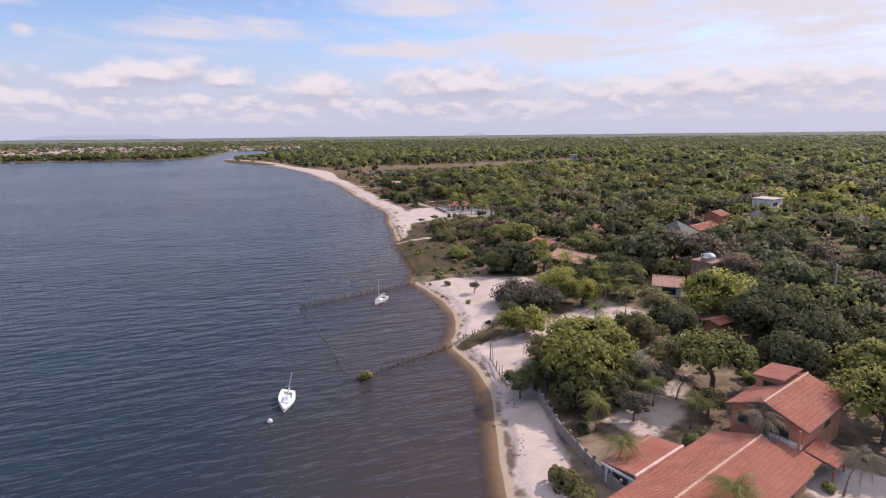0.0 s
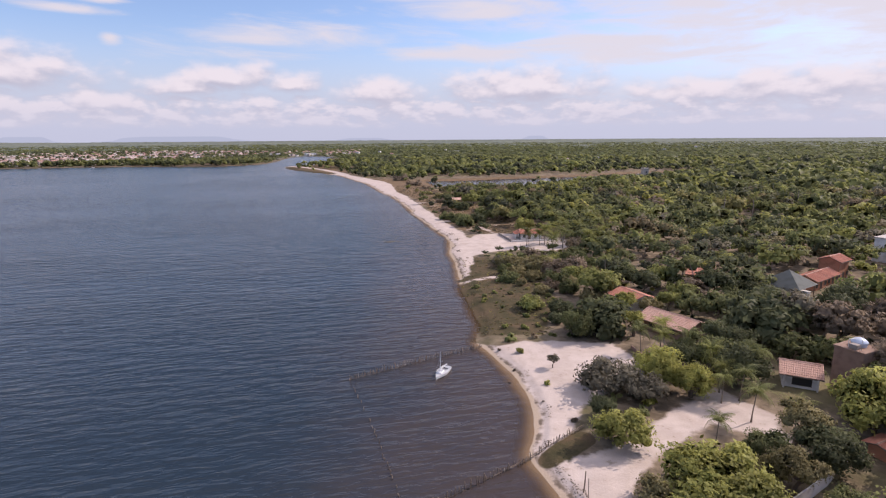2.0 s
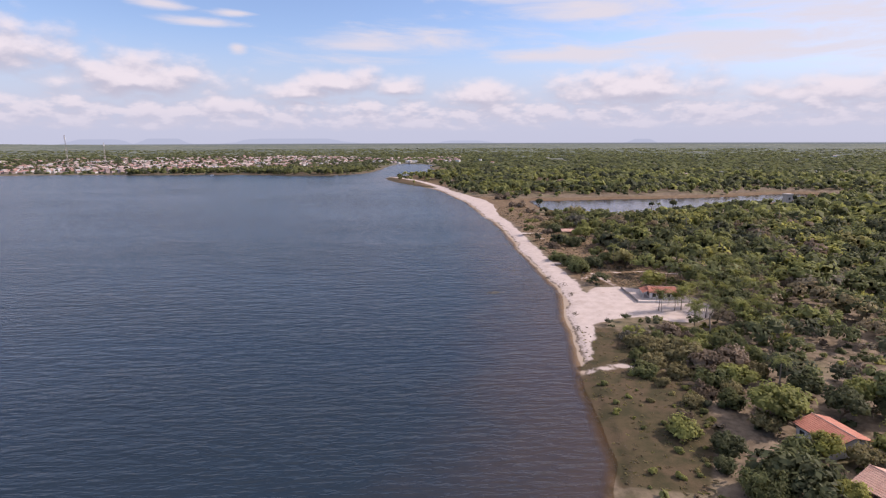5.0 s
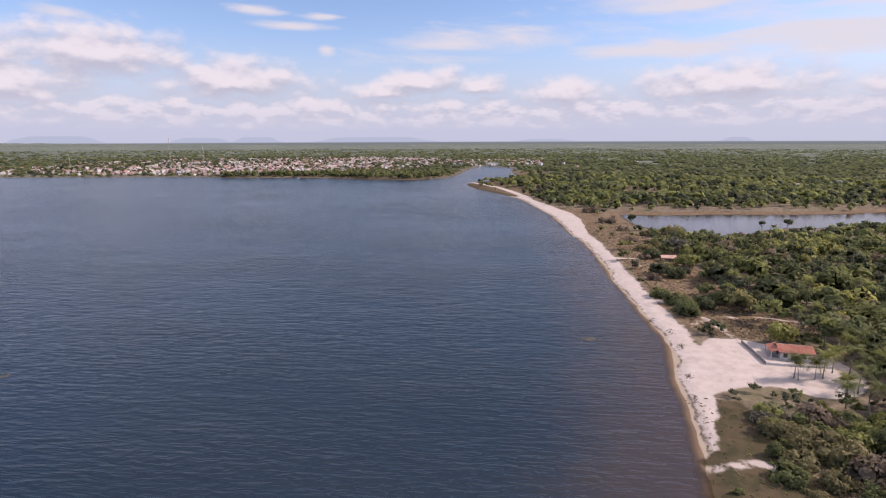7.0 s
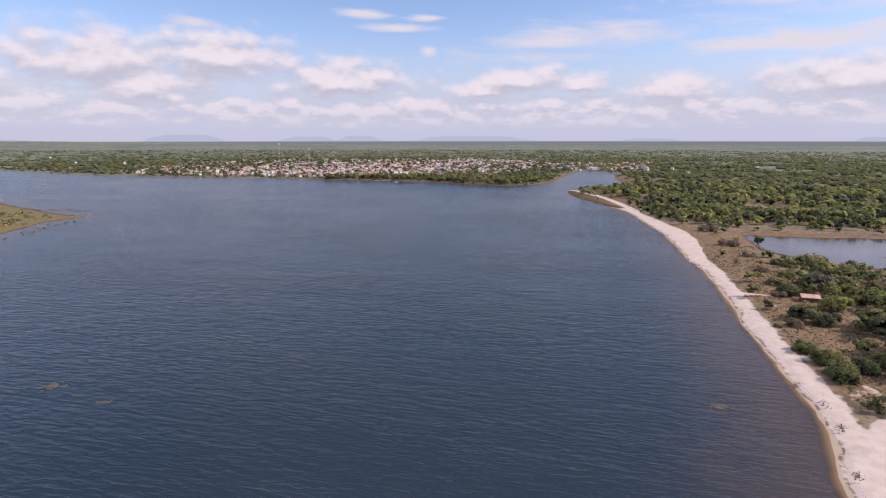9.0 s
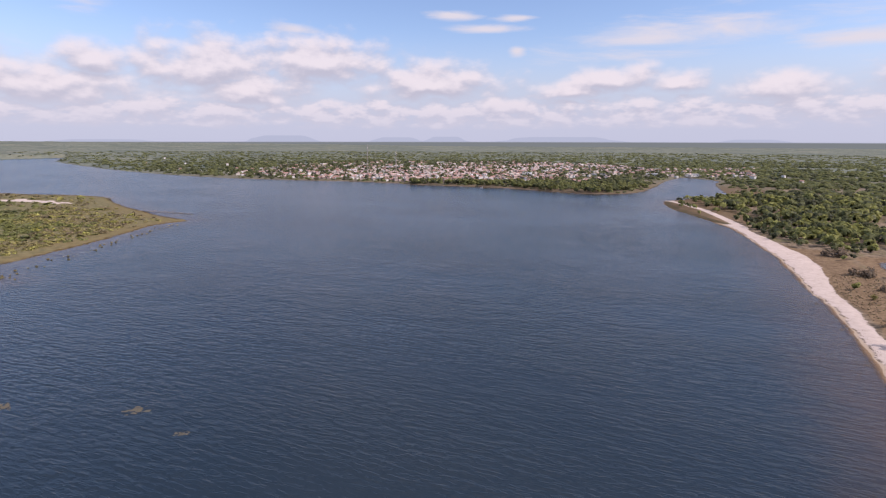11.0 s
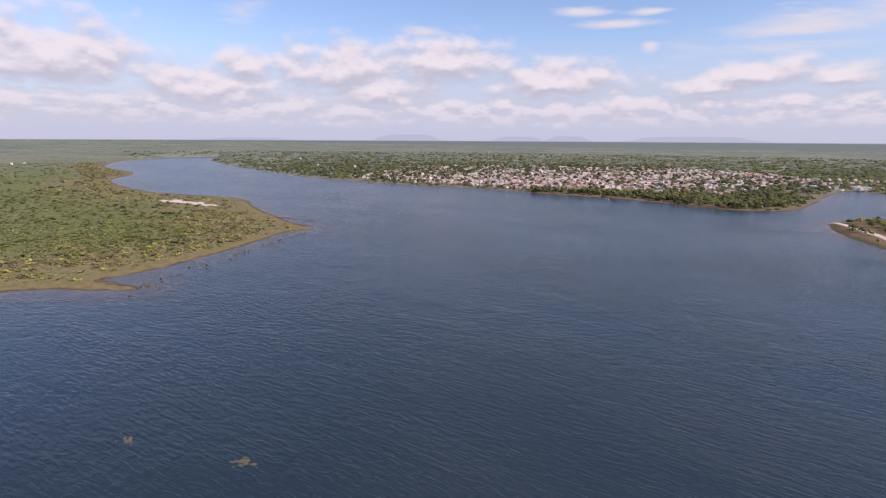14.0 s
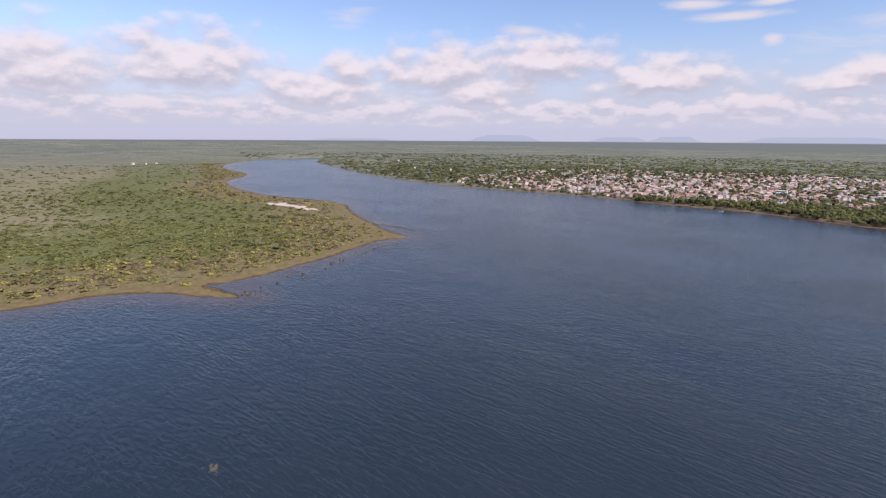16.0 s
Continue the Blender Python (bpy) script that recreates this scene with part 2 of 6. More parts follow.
def ground_material():
    m, nt, b = material("ground")
    p = where(nt)
    shore, sand, marsh, dry, far, bank = (attr(nt, a) for a in ("shore", "sand", "marsh", "dry", "far", "bank"))
    n_big, n_mid, n_fine = noise_tex(nt, p, 0.03, 5, 0.6), noise_tex(nt, p, 0.35, 6, 0.62), noise_tex(nt, p, 3.0, 4, 0.65)
    # leaf litter and soil under the trees
    litter = mixc(nt, ramp(nt, n_mid, 0.35, 0.65), (0.110, 0.085, 0.058), (0.240, 0.185, 0.130))
    litter = mixc(nt, mth(nt, "MULTIPLY", ramp(nt, n_big, 0.5, 0.65), 0.6), litter, (0.120, 0.115, 0.050))
    # dry brown grass, green marsh grass
    brown = mixc(nt, ramp(nt, n_mid, 0.35, 0.68), (0.125, 0.082, 0.050), (0.220, 0.154, 0.094))
    brown = mixc(nt, mth(nt, "MULTIPLY", ramp(nt, n_fine, 0.5, 0.7), 0.5), brown, (0.11, 0.10, 0.04))
    green = mixc(nt, ramp(nt, n_mid, 0.38, 0.62), (0.052, 0.047, 0.024), (0.090, 0.069, 0.038))
    green = mixc(nt, mth(nt, "MULTIPLY", ramp(nt, noise_tex(nt, p, 0.13, 4, 0.6), 0.48, 0.62), 0.8), green, (0.112, 0.078, 0.048))
    green = mixc(nt, mth(nt, "MULTIPLY", ramp(nt, n_fine, 0.45, 0.7), 0.5), green, (0.052, 0.046, 0.021))
    col = mixc(nt, ramp(nt, mth(nt, "ADD", dry, mth(nt, "MULTIPLY", n_mid, 0.6)), 0.6, 0.95), litter, brown)
    col = mixc(nt, ramp(nt, mth(nt, "ADD", marsh, mth(nt, "MULTIPLY", n_mid, 0.6)), 0.6, 0.95), col, green)
    # flat western bank: brown sedge at the water, olive further in, then green low growth and fields
    n_field, n_tuft = noise_tex(nt, p, 0.012, 5, 0.62), noise_tex(nt, p, 0.18, 6, 0.7)
    inland = mth(nt, "ADD", bank, mth(nt, "MULTIPLY", mth(nt, "SUBTRACT", n_field, 0.5), 1.1))
    sedge = mixc(nt, ramp(nt, n_tuft, 0.35, 0.65), (0.185, 0.148, 0.072), (0.126, 0.104, 0.050))
    olive = mixc(nt, ramp(nt, n_tuft, 0.38, 0.62), (0.180, 0.155, 0.078), (0.118, 0.106, 0.054))
    fresh = mixc(nt, ramp(nt, n_tuft, 0.36, 0.64), (0.150, 0.160, 0.060), (0.078, 0.090, 0.036))
    plain_brown = mixc(nt, ramp(nt, n_tuft, 0.36, 0.64), (0.225, 0.200, 0.122), (0.160, 0.152, 0.090))
    flat = mixc(nt, ramp(nt, inland, 0.02, 0.18), sedge, olive)
    flat = mixc(nt, ramp(nt, inland, 0.4, 0.95), flat, fresh)
    flat = mixc(nt, ramp(nt, mth(nt, "ADD", bank, mth(nt, "MULTIPLY", mth(nt, "SUBTRACT", n_big, 0.5), 2.2)), 1.5, 2.3), flat, plain_brown)
    col = mixc(nt, ramp(nt, bank, 0.0, 0.02), col, flat)
    # sand: pale dry, trodden grey, scattered litter
    s = mixc(nt, ramp(nt, n_mid, 0.3, 0.7), (0.53, 0.450, 0.400), (0.445, 0.370, 0.322))
    s = mixc(nt, mth(nt, "MULTIPLY", ramp(nt, n_fine, 0.52, 0.75), 0.45), s, (0.42, 0.34, 0.285))
    n_trod = noise_tex(nt, p, 0.11, 6, 0.68, 0.6)
    s = mixc(nt, mth(nt, "MULTIPLY", ramp(nt, n_trod, 0.5, 0.72), 0.55), s, (0.36, 0.295, 0.25))
    s = mixc(nt, mth(nt, "MULTIPLY", ramp(nt, noise_tex(nt, p, 0.7, 5, 0.7), 0.62, 0.72), 0.55), s, (0.20, 0.15, 0.105))
    edge = mth(nt, "ADD", sand, mth(nt, "MULTIPLY", mth(nt, "SUBTRACT", n_mid, 0.5), 3.2))
    col = mixc(nt, ramp(nt, edge, -0.5, 0.5), col, s)
    # wet sand and the dark line of weed along the water
    n_wave = noise_tex(nt, p, 0.09, 4, 0.6)
    near = mth(nt, "ADD", shore, mth(nt, "MULTIPLY_ADD", mth(nt, "SUBTRACT", n_wave, 0.5), 4.5, mth(nt, "MULTIPLY", mth(nt, "SUBTRACT", n_mid, 0.5), 1.8)))
    wet = mixc(nt, n_fine, (0.36, 0.28, 0.205), (0.44, 0.355, 0.27))
    isand = ramp(nt, sand, -1.0, 0.6)
    col = mixc(nt, mth(nt, "MULTIPLY", ramp(nt, near, 1.3, 0.6), isand), col, wet)
    line = mth(nt, "MULTIPLY", mth(nt, "MULTIPLY", ramp(nt, near, 0.7, 1.1), ramp(nt, near, 2.0, 1.4)), ramp(nt, mth(nt, "ADD", n_mid, mth(nt, "MULTIPLY", n_trod, 0.6)), 0.70, 0.90))
    col = mixc(nt, mth(nt, "MULTIPLY", line, mth(nt, "MULTIPLY", isand, 0.9)), col, (0.115, 0.085, 0.058))
    # bottom of the lake; the western colour is lightened to replace missing sky reflection
    col = mixc(nt, ramp(nt, shore, 0.1, -3.0), col, mixc(nt, ramp(nt, bank, 0.0, 0.02), (0.255, 0.185, 0.128), (0.34, 0.27, 0.165)))
    # distant woods and fields; haze and shaded crown gaps are painted into the colour
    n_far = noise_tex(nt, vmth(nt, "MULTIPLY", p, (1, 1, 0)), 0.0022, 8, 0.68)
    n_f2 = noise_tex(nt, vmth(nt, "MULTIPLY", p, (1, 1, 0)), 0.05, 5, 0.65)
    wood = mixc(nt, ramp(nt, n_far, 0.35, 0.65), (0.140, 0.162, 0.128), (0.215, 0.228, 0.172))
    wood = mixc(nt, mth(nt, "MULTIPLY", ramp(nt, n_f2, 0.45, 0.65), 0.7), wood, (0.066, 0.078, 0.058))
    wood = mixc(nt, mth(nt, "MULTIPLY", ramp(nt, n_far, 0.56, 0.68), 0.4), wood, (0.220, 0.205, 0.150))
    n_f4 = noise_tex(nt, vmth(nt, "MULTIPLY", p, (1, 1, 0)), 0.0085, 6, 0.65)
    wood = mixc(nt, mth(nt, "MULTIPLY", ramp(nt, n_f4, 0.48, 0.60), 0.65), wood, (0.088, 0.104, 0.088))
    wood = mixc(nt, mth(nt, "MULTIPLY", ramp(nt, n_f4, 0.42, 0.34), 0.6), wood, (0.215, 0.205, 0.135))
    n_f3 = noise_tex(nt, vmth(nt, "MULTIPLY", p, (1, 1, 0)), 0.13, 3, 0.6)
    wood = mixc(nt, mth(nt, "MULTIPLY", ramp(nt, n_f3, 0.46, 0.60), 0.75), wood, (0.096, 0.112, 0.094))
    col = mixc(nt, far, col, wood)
    nt.links.new(col, b.inputs["Base Color"])
    b.inputs["Roughness"].default_value = 0.95
    b.inputs["Specular IOR Level"].default_value = 0.1
    bump(nt, b, mth(nt, "ADD", n_fine, mth(nt, "MULTIPLY", n_mid, 2.0)), 0.5, 0.12)
    return m


def water_material(name, body, wave, clear, height, rough):
    """Murky water: gloss by Fresnel over a dark body; where it is shallow the bottom shows."""
    m, nt, b = material(name)
    p = where(nt)
    flat = vmth(nt, "MULTIPLY", p, (1, 1, 0))
    rot = nt.nodes.new("ShaderNodeVectorRotate")
    rot.inputs["Angle"].default_value = -0.34
    nt.links.new(flat, rot.inputs["Vector"])
    # long-crested wind waves of two and five metres, small ripples, and gusts that roughen patches
    w1 = noise_tex(nt, vmth(nt, "MULTIPLY", rot.outputs[0], (0.30, 1.0, 0)), wave * 0.66, 2, 0.55, 0.25)
    w2 = noise_tex(nt, vmth(nt, "MULTIPLY", rot.outputs[0], (0.34, 1.0, 0)), wave * 0.25, 2, 0.5, 0.4)
    w3 = noise_tex(nt, vmth(nt, "MULTIPLY", rot.outputs[0], (0.55, 1.0, 0)), wave * 1.9, 2, 0.6, 0.2)
    gust = ramp(nt, noise_tex(nt, vmth(nt, "MULTIPLY", rot.outputs[0], (0.5, 1.0, 0)), 0.012, 5, 0.62), 0.35, 0.65, 0.55, 1.3)
    h = mth(nt, "MULTIPLY", mth(nt, "MULTIPLY_ADD", w2, 0.75, mth(nt, "MULTIPLY_ADD", w3, 0.20, w1)), gust)
    bump(nt, b, h, 1.0, height)
    shoal = noise_tex(nt, p, 0.08, 4, 0.6)
    depth = attr(nt, "depth")
    brown = mixc(nt, ramp(nt, mth(nt, "ADD", depth, mth(nt, "MULTIPLY", mth(nt, "SUBTRACT", shoal, 0.5), 26.0)), 0.0, 42.0), (0.052, 0.038, 0.032), body)
    nt.links.new(brown, b.inputs["Base Color"])
    b.inputs["Roughness"].default_value = rough
    b.inputs["IOR"].default_value = 1.33
    tr = nt.nodes.new("ShaderNodeBsdfTransparent")
    tr.inputs["Color"].default_value = (0.84, 0.77, 0.68, 1)
    mx = nt.nodes.new("ShaderNodeMixShader")
    nt.links.new(ramp(nt, mth(nt, "ADD", depth, mth(nt, "MULTIPLY", mth(nt, "SUBTRACT", shoal, 0.5), 2.0)), -0.3, clear, 0.12, 1.0), mx.inputs[0])
    nt.links.new(tr.outputs[0], mx.inputs[1])
    nt.links.new(b.outputs[0], mx.inputs[2])
    nt.links.new(mx.outputs[0], nt.nodes["Material Output"].inputs["Surface"])
    return m


FOLIAGE = foliage_material()
GROUND = ground_material()
LAKE = water_material("lake_water", (0.013, 0.0235, 0.0340), 1.0, 3.2, 0.47, 0.22)
POND = water_material("pond_water", (0.085, 0.070, 0.082), 0.9, 5.0, 0.06, 0.15)
BARK = plain("bark", (0.16, 0.12, 0.09), 0.9, amount=0.3, scale=2.0, grain=20)
PALE_BARK = plain("palm_bark", (0.24, 0.20, 0.16), 0.9, scale=2.0, grain=16)
TILE = tile_material("clay_tile", (0.54, 0.235, 0.155), (0.43, 0.165, 0.110))
TILE_TOWN = tile_material("weathered_town_tile", (0.40, 0.235, 0.192), (0.29, 0.165, 0.135))
TILE_DUST = tile_material("dusty_town_tile", (0.48, 0.375, 0.335), (0.36, 0.265, 0.23))
TILE_PALE = tile_material("pale_clay_tile", (0.62, 0.40, 0.31), (0.52, 0.30, 0.22))
WALL_ORANGE = plain("orange_render", (0.55, 0.25, 0.15), 0.85, scale=0.8)
WALL_WHITE = plain("white_render", (0.78, 0.75, 0.72), 0.85, scale=0.6)
WALL_PINK = plain("pink_render", (0.62, 0.42, 0.36), 0.85, scale=0.6)
WALL_GREY = plain("grey_concrete", (0.30, 0.26, 0.23), 0.9, scale=0.8)
WALL_BROWN = plain("brown_brick", (0.27, 0.17, 0.12), 0.9, scale=0.8)
WOOD = plain("weathered_wood", (0.21, 0.16, 0.12), 0.9, scale=3.0, grain=30)
WOOD_PALE = plain("bleached_wood", (0.42, 0.35, 0.28), 0.9, scale=3.0, grain=30)
WHITE_HULL = plain("white_gelcoat", (0.80, 0.80, 0.80), 0.3, (0.8, 0.78, 0.72), 0.15, 1.0, 20, relief=0.02)
GREY_DECK = plain("grey_deck", (0.45, 0.46, 0.48), 0.6, scale=2.0)
# near-black; as a panel in open holes it stands for the shade inside
DARK = plain("dark_opening", (0.03, 0.03, 0.032), 0.5)
ALU = plain("aluminium", (0.62, 0.62, 0.63), 0.35, amount=0.1, metal=0.8, relief=0.02)
GREY_ROOF = plain("grey_sheet_roof", (0.115, 0.125, 0.115), 0.9, scale=0.6)
TANK_BLUE = plain("pale_blue_plastic", (0.50, 0.56, 0.66), 0.4, (0.8, 0.8, 0.8), 0.15, 1.0)
MAT = plain("weed_mat", (0.100, 0.085, 0.055), 0.9, scale=2.0, grain=8)
WEED = plain("dried_weed", (0.105, 0.080, 0.052), 0.95, scale=2.0, grain=10)
CONCRETE = plain("pale_concrete", (0.50, 0.45, 0.40), 0.9, scale=1.0)

# ---- plan: shores and zones, metres ----
EAST = [(9, -900), (8, -60), (7, 20), (6, 46), (6, 58), (6, 67), (5, 73), (3, 79), (1, 84), (2, 90), (2, 100), (-1, 110), (-6, 121), (-8, 125.5),
        (-7.2, 134), (-10, 147), (-14, 165), (-15, 177), (-17.5, 192), (-20, 205), (-23, 228), (-28, 249), (-39, 280), (-53, 322), (-70, 376),
        (-84, 411), (-93, 430), (-106, 462), (-119, 497), (-134, 528), (-150, 558), (-166, 592), (-187, 628), (-210, 656), (-240, 690), (-273, 725),
        (-300, 764), (-316, 798), (-323, 816)]
INLET = [(-320, 828), (-312, 850), (-300, 900), (-285, 950), (-330, 1067), (-371, 1177), (-383, 1249), (-440, 1290), (-482, 1305),
         (-470, 1220), (-455, 1139), (-415, 990), (-402, 900), (-420, 858)]
NORTH = [(-465, 832), (-578, 830), (-665, 806), (-742, 778), (-870, 748), (-1015, 678), (-1152, 618), (-1356, 572), (-1722, 545), (-2385, 568), (-2620, 630), (-2830, 695)]
WEST = [(-2900, 650), (-2813, 440), (-2500, 262), (-2095, 186), (-1690, 235), (-1450, 168), (-1200, 188), (-1050, 240), (-980, 288), (-910, 314),
        (-816, 300), (-755, 298), (-690, 295), (-640, 298), (-600, 304), (-593, 270), (-545, 218), (-505, 166), (-488, 142), (-480, 119), (-476, 107), (-458, 117), (-440, 129), (-443, 116), (-455, 100), (-468, 82), (-476, 45),
        (-463, -2), (-480, -100), (-450, -400), (-420, -900)]
POND_RIM = [(-75, 545), (-66, 505), (-55, 483), (-32, 465), (0, 458), (18, 474), (40, 508), (75, 530), (115, 560), (205, 668), (160, 668), (110, 630),
            (70, 606), (30, 587), (0, 575), (-34, 556)]
LOT = [(-6, 120), (2, 124), (19, 124), (23, 115), (16, 104), (10, 97), (6, 88), (2, 85), (-2, 100), (-2, 112)]
TRACK = [(4, 70), (6, 83), (13, 86), (24, 98), (32, 105), (37, 96), (36, 88), (27, 93), (17, 84), (12, 76), (8, 64)]
YARD = [(13, 60), (18, 52), (24, 50), (31, 56), (34, 62), (44, 82), (41, 86), (33, 77), (26, 70), (18, 62)]
HOUSE_LOT = [(-14, 203), (-5, 212), (2, 215), (10, 212), (17, 213), (23, 221), (24, 231), (20, 240), (-3, 249), (-12, 247), (-20, 225)]
MARSH = [(-14, 163), (-12, 150), (-8, 134), (-7, 127), (6, 128), (11, 149), (9, 166), (3, 175), (0, 192), (-7, 202), (-15, 200), (-17, 188), (-15, 175)]
BROWN_LOT = [(-14, 253), (-4, 250), (10, 252), (22, 268), (14, 284), (-10, 282), (-20, 275)]
ISLAND_SAND = [(-965, 205), (-950, 222), (-900, 244), (-850, 262), (-846, 252), (-885, 238), (-935, 212)]
YARD_HARD = [(34, 48), (36, 50), (44, 46), (46, 38), (38, 36), (33, 43)]


def smooth_line(pts, n=3):
    pts = [np.array(p, float) for p in pts]
    out = []
    for i in range(len(pts) - 1):
        a, b, c, d = pts[max(i - 1, 0)], pts[i], pts[i + 1], pts[min(i + 2, len(pts) - 1)]
        for k in range(n):
            t = k / n
            out.append(0.5 * (2 * b + (c - a) * t + (2 * a - 5 * b + 4 * c - d) * t * t + (3 * b - a - 3 * c + d) * t ** 3))
    out.append(pts[-1])
    return out


def seg_dist(P, line, closed):
    best = np.full(len(P), 1e9)
    n = len(line)
    for i in range(n if closed else n - 1):
        a, b = np.array(line[i], float), np.array(line[(i + 1) % n], float)
        d = b - a
        t = np.clip(((P - a) @ d) / max(d @ d, 1e-9), 0, 1)
        best = np.minimum(best, np.hypot(*(P - a - t[:, None] * d).T))
    return best


def inside(P, poly):
    hit = np.zeros(len(P), bool)
    n = len(poly)
    for i in range(n):
        (x0, y0), (x1, y1) = poly[i], poly[(i + 1) % n]
        if y0 == y1:
            continue
        cross = ((y0 > P[:, 1]) != (y1 > P[:, 1])) & (P[:, 0] < (x1 - x0) * (P[:, 1] - y0) / (y1 - y0) + x0)
        hit ^= cross
    return hit


def signed(P, poly):
    """Metres inside the outline (minus: outside)."""
    return np.where(inside(P, poly), 1, -1) * seg_dist(P, poly, True)


def vnoise(x, y, seed=0):
    def h(i, j):
        v = np.sin(i * 127.1 + j * 311.7 + seed * 74.7) * 43758.5453
        return v - np.floor(v)
    i, j = np.floor(x), np.floor(y)
    u, v = x - i, y - j
    u, v = u * u * (3 - 2 * u), v * v * (3 - 2 * v)
    return (h(i, j) * (1 - u) + h(i + 1, j) * u) * (1 - v) + (h(i, j + 1) * (1 - u) + h(i + 1, j + 1) * u) * v


def fbm(x, y, seed=0, octaves=4):
    return sum(vnoise(x * 2 ** k, y * 2 ** k, seed + k) / 2 ** (k + 1) for k in range(octaves)) / (1 - 0.5 ** octaves)


SHORE = [tuple(p) for p in smooth_line(EAST + INLET + NORTH + WEST)]
PONDLINE = [tuple(p) for p in smooth_line(POND_RIM + POND_RIM[:1])][:-1]
BEACH_Y = [-900, 40, 58, 66, 78, 88, 112, 122, 126, 172, 178, 190, 200, 249, 262, 280, 320, 376, 426, 448, 490, 528, 569, 605, 640, 660]
BEACH_W = [6, 7, 7, 6, 4, 5, 5, 2, -2.5, -2.5, 3, 5, 7, 9, 9.5, 9.5, 8.5, 8.5, 10, 13, 18, 19, 15, 11, 6, -2]


def lake_dist(P):
    """Metres from the waterline of the lake, positive on land."""
    d = -signed(P, SHORE)
    r = np.hypot(P[:, 0], P[:, 1] - 60)
    amp = np.clip(r / 200, 0.25, 3.0)
    wide = (fbm(P[:, 0] / 13, P[:, 1] / 13, 4) - 0.5) * np.clip(r / 70, 1.2, 4.0)
    return d + wide + (fbm(P[:, 0] / 5, P[:, 1] / 5, 3) - 0.5) * 2 * amp


def pond_dist(P):
    return -signed(P, PONDLINE) + (fbm(P[:, 0] / 9, P[:, 1] / 9, 5) - 0.5) * 8


def zones(P):
    """Signed distances and weights of the kinds of ground at points P (n x 2)."""
    x, y = P[:, 0], P[:, 1]
    d, pd = lake_dist(P), pond_dist(P)
    east = (x > -330) & (y < 850)
    sand = np.where(east, np.interp(y, BEACH_Y, BEACH_W) - d, -9.0)
    # yard sand cut back 3.6 m; the darker litter there also stands for shade
    for poly in (LOT, TRACK, HOUSE_LOT, YARD):
        sand = np.maximum(sand, signed(P, poly) - (3.6 if poly is YARD else 0.0))
    sand = np.maximum(sand, signed(P, YARD_HARD))
    sand = np.maximum(sand, 0.8 - seg_dist(P, [(-20, 251), (-13.5, 268), (-4, 247)], False))
    sand = np.maximum(sand, 0.7 - seg_dist(P, [(-13.5, 268), (5, 276), (24, 274)], False))
    sand = np.maximum(sand, 1.0 - seg_dist(P, [(-14, 170), (-5, 175.5), (-2, 174)], False))
    sand = np.maximum(sand, 4.0 - seg_dist(P, [(-178, 632), (-207, 678), (-249, 742), (-308, 808), (-322, 820)], False))
    patch = seg_dist(P, [(3.5, 83), (8, 88)], False) - 1.7
    sand = np.minimum(sand, np.where((y > 78) & (y < 92) & (x < 14), patch * 2, 9))
    sand = np.maximum(sand, signed(P, ISLAND_SAND) + 5 + (fbm(x / 14, y / 9, 23) - 0.55) * 34)
    for a, b, w in (((-59, 358), (-37, 363), 1.3), ((-54, 336), (-37, 348), 1.0), ((-40, 288), (-27, 283), 1.5), ((-43, 320), (-36, 294), 0.9)):
        sand = np.maximum(sand, w - seg_dist(P, [a, b], False))
    for a, b in (((-806, 760), (-770, 762)), ((-748, 766), (-712, 778)), ((-603, 795), (-566, 806)), ((-680, 797), (-655, 806))):
        sand = np.maximum(sand, 4.0 - seg_dist(P, [a, b], False))
    west = (x < -430) & (y < 330)
    west &= ~((x < -1000) & (y > 420))
    marsh = np.clip(signed(P, MARSH) / 3 + 0.5, 0, 1)
    marsh = np.maximum(marsh, np.clip(1 - patch, 0, 1))
    marsh = np.maximum(marsh, np.where(west, np.clip(1.2 - np.abs(d - 4) / 40, 0, 1), 0))
    marsh = np.maximum(marsh, np.where(west, np.clip(0.55 + (fbm(x / 120, y / 120, 11) - 0.35) * 2, 0.5, 0.95), 0))
    marsh = np.maximum(marsh, np.where(~west & (y > 630) & (x > -335) & (y < 830), np.clip(1.2 - d / 9, 0, 1), 0))
    marsh = np.maximum(marsh, np.where((((x < -385) & (y > 540) & (d < 40)) | ((x > -385) & (x < -150) & (y > 690) & (y < 1300) & (d < 90))), 0.44, 0))
    dry = np.clip(signed(P, BROWN_LOT) / 4 + 0.6, 0, 1)
    dry = np.maximum(dry, np.where((x > -340) & (x < -150) & (y > 660) & (y < 1150), np.clip(1.2 - d / 80, 0, 0.62), 0))
    strip = np.interp(d, [8, 14, 34, 52], [0, 1, 0.9, 0]) * ((y > 255) & (y < 560) & (x < 20))
    dry = np.maximum(dry, np.maximum(strip, np.clip(1 - pd / 22, 0, 1) * (y > 470)))
    return dict(shore=d, pond=pd, sand=sand, marsh=marsh, dry=dry, west=west, bank=np.where(west, np.clip(d / 160, 0.03, 6), 0))


def rim(x, y):
    """Raises the far land, by direction, to fit the horizon in the camera's view."""
    r, az = np.hypot(x + 40, y - 60), np.degrees(np.arctan2(x + 40, y - 60))
    top = np.interp(az, [-110, -90, -70, -60, -50, -40, -10, 180], [80, 68, 52, 42, 31, 20, 18, 18])
    k = np.clip((r - 2300) / 2400, 0, 1)
    return top * k * k * (3 - 2 * k)


